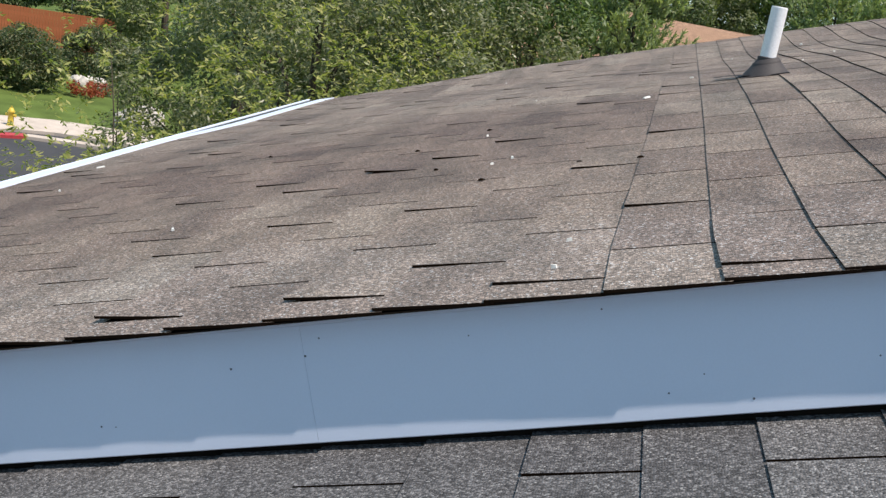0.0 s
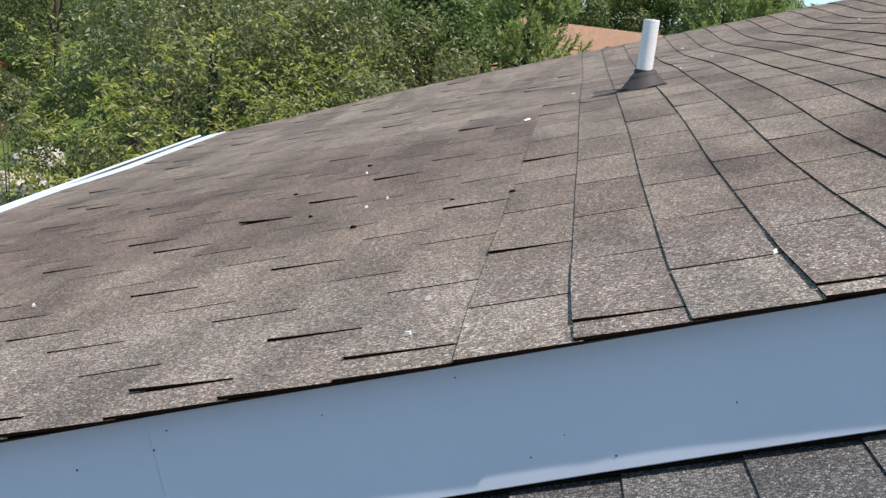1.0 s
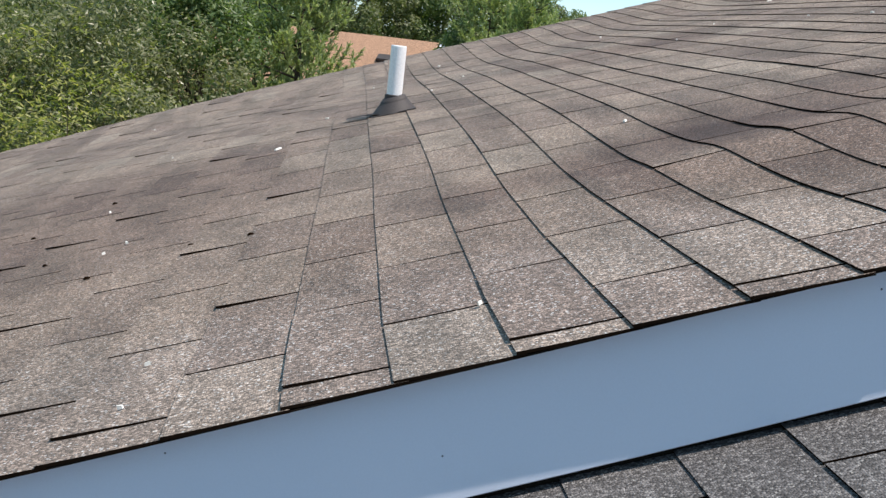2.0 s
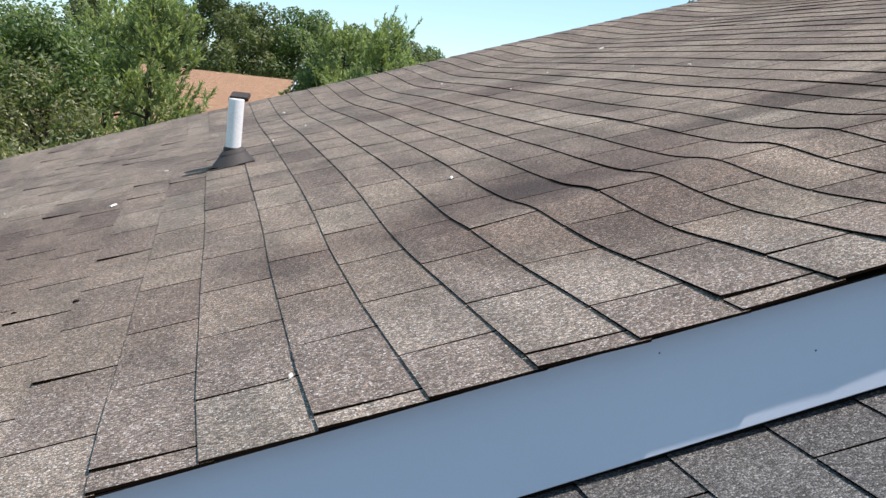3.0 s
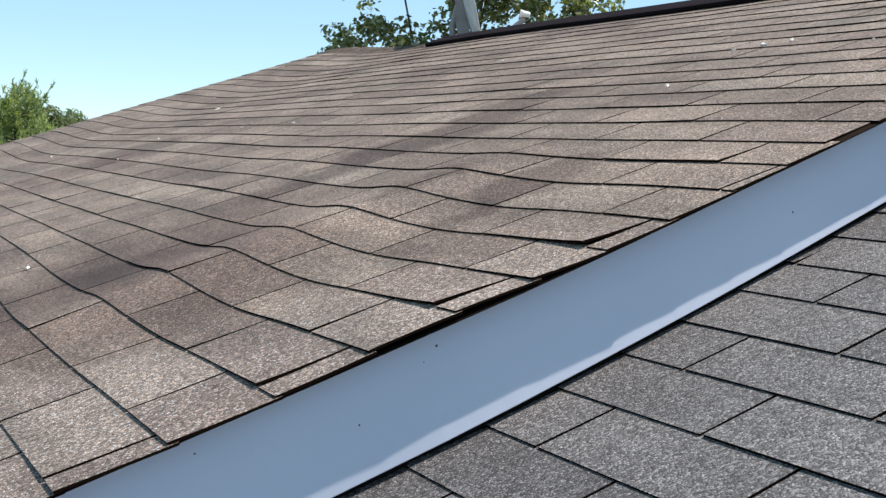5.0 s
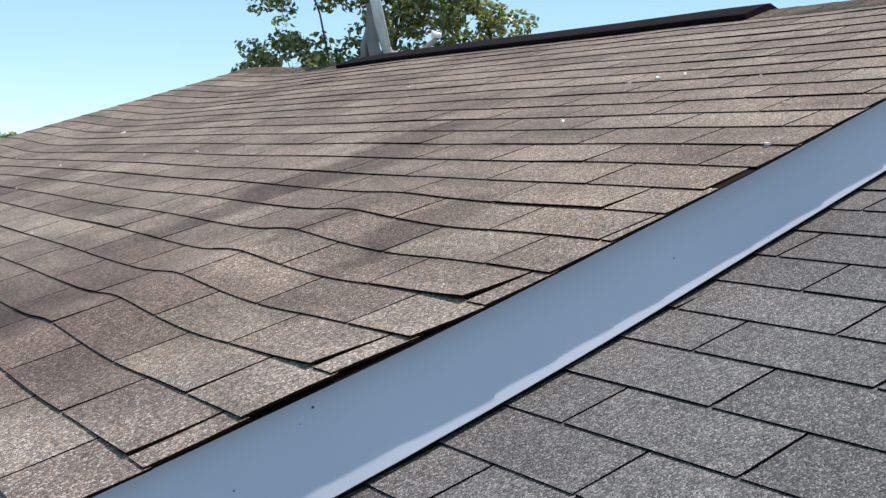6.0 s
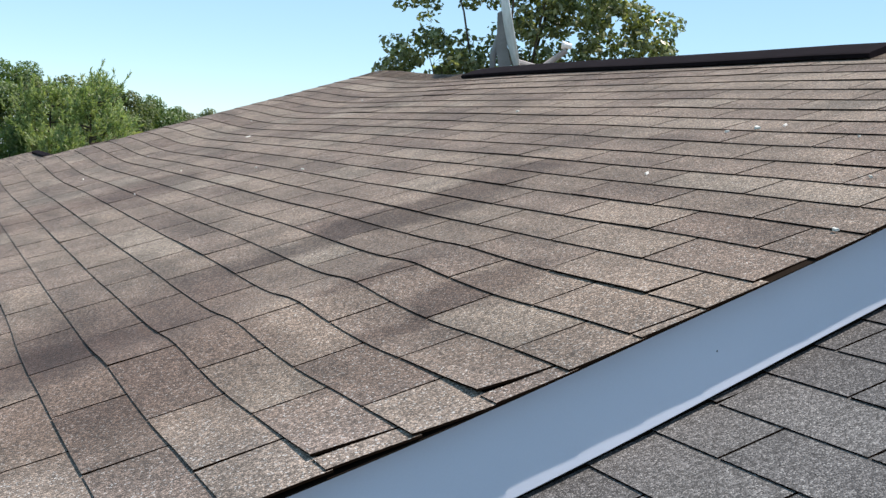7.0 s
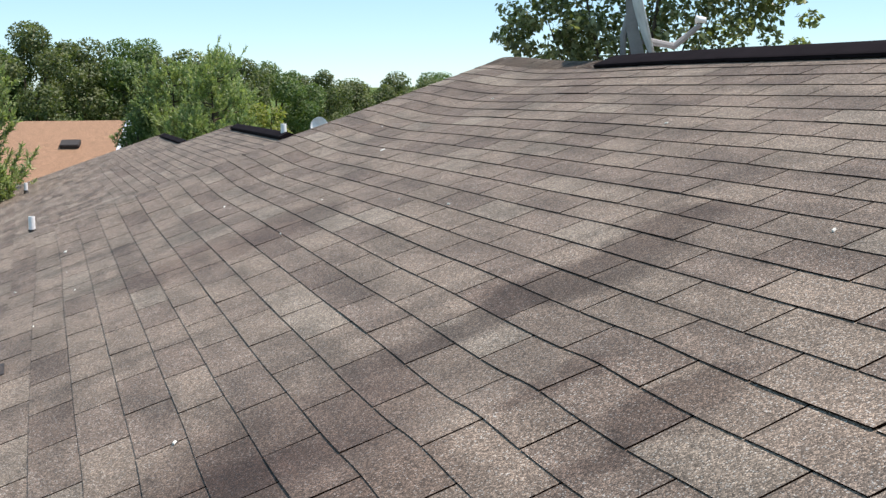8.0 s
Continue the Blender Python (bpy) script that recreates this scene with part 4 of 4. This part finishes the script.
def gable_house(x, y, turn, wide, deep, wall, rise, label):
    """A gabled house with an orange shingle roof, a skylight, white rakes and windows."""
    h = thing("house", label, "house", pose(x, y, height(x, y), 0, 0, turn))
    bm = bmesh.new()
    pts = [(-deep / 2, -0.3), (deep / 2, -0.3), (deep / 2, wall), (0, wall + rise - 0.15), (-deep / 2, wall)]
    a = [bm.verts.new((-wide / 2, p, z)) for p, z in pts]
    c = [bm.verts.new((wide / 2, p, z)) for p, z in pts]
    bm.faces.new(a), bm.faces.new(c[::-1])
    for i in range(5):
        bm.faces.new((a[i], a[(i + 1) % 5], c[(i + 1) % 5], c[i]))
    part("wall", bm, SIDING, h, "pale sided walls")
    for s in (-1, 1):
        bm = bmesh.new()
        o, run = 0.4, deep / 2 + 0.4
        pts = [(0, wall + rise), (s * run, wall + rise - rise * run / (deep / 2)), (s * run, wall + rise - rise * run / (deep / 2) - 0.12), (0, wall + rise - 0.12)]
        a = [bm.verts.new((-wide / 2 - o, p, z)) for p, z in pts]
        c = [bm.verts.new((wide / 2 + o, p, z)) for p, z in pts]
        bm.faces.new(a), bm.faces.new(c[::-1])
        for i in range(4):
            bm.faces.new((a[i], a[(i + 1) % 4], c[(i + 1) % 4], c[i]))
        slope = part("roof", bm, TERRA, h, "orange-brown shingle roof slope")
        for e in (-1, 1):
            bm = tube([(e * (wide / 2 + o + 0.02), 0, wall + rise - 0.06), (e * (wide / 2 + o + 0.02), s * run, wall + rise - rise * run / (deep / 2) - 0.06)], [0.09, 0.09], 6)
            part("rake_board", bm, WHITE, slope, "white rake board")
    lean = math.degrees(math.atan2(rise, deep / 2))
    part("skylight", block(-0.3, 0.3, -0.18, 0.18, -0.05, 0.13, 0.02), RUBBER, h, "dark grey skylight", at=pose(wide / 2 - 1.1, -deep * 0.16, wall + rise * 0.68, lean, 0, 0))
    part("flue", tube([(0, 0, -0.4), (0, 0, 0.9)], [0.09, 0.09], 10), STEEL, h, at=pose(wide / 2 - 3.9, -deep * 0.22, wall + rise * 0.56))
    for i in range(3):
        part("window", block(-wide / 2 + 1.2 + i * 3, -wide / 2 + 2.4 + i * 3, -deep / 2 - 0.03, -deep / 2 + 0.02, 1.0, 2.2, 0.01), VENT, h)


gable_house(-0.4, 38.5, -18, 8.5, 8.5, 5.6, 2.3, "distant house with an orange-brown shingle roof among trees")

def boulder(az, dist, size, seed):
    rng = random.Random(seed)
    x, y = place(az, dist)
    bm = bmesh.new()
    bmesh.ops.create_icosphere(bm, subdivisions=3, radius=size)
    for v in bm.verts:
        n = 1 + 0.28 * noise.noise(v.co * 1.7 / size + Vector((seed, 0, 0)))
        v.co = Vector((v.co.x * 1.3, v.co.y, v.co.z * 0.75)) * n
    st = part("boulder", bm, STONE, None, at=pose(x, y, height(x, y) + size * 0.35, 0, 0, rng.uniform(0, 180)))
    tagged(st, "pale pinkish boulder at the edge of the lawn", "rock", "boulders by the pavement")


for i, (az, dist, size) in enumerate([(-25.4, 44.5, 0.6), (-24.8, 45.5, 0.7), (-27.5, 53.5, 0.45), (-28.0, 54, 0.4), (-27.0, 54, 0.4)]):
    boulder(az, dist, size, i + 2)


def patio_umbrella(az, dist):
    """A panelled umbrella on a pole, half hidden by the fence."""
    x, y = place(az, dist)
    u = thing("patio_umbrella", "cream patio umbrella with orange seams behind the fence", "umbrella", pose(x, y, height(x, y) - 0.05))
    part("pole", tube([(0, 0, 0), (0, 0, 3.2)], [0.025, 0.022], 10), STEEL, u)
    for i in range(8):
        bm = bmesh.new()
        a0, a1 = math.pi / 4 * i + 0.03, math.pi / 4 * (i + 1) - 0.03
        rows = [[bm.verts.new((r * math.cos(a), r * math.sin(a), z)) for a in (a0, (a0 + a1) / 2, a1)] for r, z in ((0.06, 3.25), (0.4, 3.19), (0.75, 3.0), (1.0, 2.7))]
        for p, q in zip(rows, rows[1:]):
            for k in range(2):
                bm.faces.new((p[k], p[k + 1], q[k + 1], q[k]))
        bmesh.ops.solidify(bm, geom=bm.faces[:], thickness=0.01)
        part("panel", bm, CREAM, u)
        part("rib", tube([(0.08 * math.cos(a0), 0.08 * math.sin(a0), 3.26), (0.75 * math.cos(a0), 0.75 * math.sin(a0), 3.01), (1.01 * math.cos(a0), 1.01 * math.sin(a0), 2.7)], [0.025, 0.025, 0.025], 6), FENCE, u)


patio_umbrella(-28.5, 69)


def flower_clump(az, dist, seed):
    rng = np.random.default_rng(seed)
    x, y = place(az, dist)
    f = thing("flower_clump", "low clump of rust-red flowers on the lawn", "flowers", pose(x, y, height(x, y)), "red flower clumps")
    cs = rng.uniform(-0.5, 0.5, (12, 3)) * (1.2, 1, 0.5) + (0, 0, 0.3)
    vs, fs = leaf_cloud(cs, np.full(12, 0.22), 900, 0.05, rng, 0, 0.7)
    part("petals", sheet("petals", vs, fs, PETAL), None, f)
    part("stem", tube([(0, 0, -0.05), (0, 0, 0.3)], [0.04, 0.02], 6), HEDGE, f)


flower_clump(-27.9, 50.5, 1)
flower_clump(-27.0, 51.5, 2)


# small pale chips and dark nail pops lying on the brown roof
def chips():
    me = [sheet("chip", [(-s, -0.4 * s, 0), (s, -0.3 * s, 0), (0.8 * s, 0.4 * s, 0), (-0.7 * s, 0.5 * s, 0), (-0.9 * s, -0.3 * s, 0.004), (0.9 * s, -0.2 * s, 0.005), (0.7 * s, 0.3 * s, 0.005), (-0.6 * s, 0.4 * s, 0.004)], [(3, 2, 1, 0), (4, 5, 6, 7), (0, 1, 5, 4), (1, 2, 6, 5), (2, 3, 7, 6), (3, 0, 4, 7)], CHIP) for s in (0.004, 0.007, 0.014)]
    rng = random.Random(3)
    spots = [(-1.78, 2.26, 2), (-1.6, 1.67, 1), (-0.84, 0.74, 1), (-0.06, 0.09, 0), (0.03, 2.3, 2), (-0.29, 1.17, 0), (2.15, 0.1, 1), (2.05, 2.54, 1), (2.44, 0.29, 0), (2.77, 0.97, 2), (2.8, 0.9, 1), (2.72, 1.03, 1), (2.36, 4.22, 2), (1.56, 3.15, 1), (0.78, 4.81, 2), (2.34, 0.88, 1)]
    spots += [(rng.uniform(-1.5, 3.3), rng.uniform(0.1, 5.0), rng.choice((0, 0, 1))) for _ in range(22)]
    for u, v, k in spots:
        ob = new("chip", me[k])
        ob.matrix_basis = ROOF @ pose(u, v, swell(u, v) + 0.0045, 0, 0, rng.uniform(0, 180))
        tagged(ob, "small pale chip of debris lying on the shingles", "debris", "chips on the roof")


chips()


def nail_pops():
    """Dark humps where a nail head has pushed up through a tab."""
    rng = random.Random(12)
    for u, v in ((0.028, 1.018), (-0.094, 1.052), (-0.42, 1.2), (-0.55, 1.62), (-0.4, 1.9), (-0.28, 0.95), (-1.05, 1.9)):
        r = rng.uniform(0.0035, 0.0055)
        bm = lathe([(r * 1.25, 0.0), (r * 1.05, 0.0018), (r * 0.8, 0.0034), (r * 0.3, 0.0044), (r * 0.02, 0.0046)], 9)
        for p in bm.verts:
            p.co.x *= 1.35 + 0.3 * noise.noise(p.co * 160)
            p.co.y *= 0.9 + 0.4 * noise.noise(p.co * 210)
        ob = part("nail_pop", bm, CUT, at=ROOF @ pose(u, v, swell(u, v) + 0.0035, 0, 0, rng.uniform(-20, 20)), smooth=True)
        tagged(ob, "dark hump of a nail pushed up through a shingle", "nail pop", "nail pops on the roof")


nail_pops()

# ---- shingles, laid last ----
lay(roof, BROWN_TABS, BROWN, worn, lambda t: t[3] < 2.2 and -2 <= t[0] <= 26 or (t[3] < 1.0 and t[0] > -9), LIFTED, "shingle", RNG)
lay(lower_roof, GREY_TABS, GREY, flat, lambda t: t[3] > -1.2, {}, "shingle", RNG)
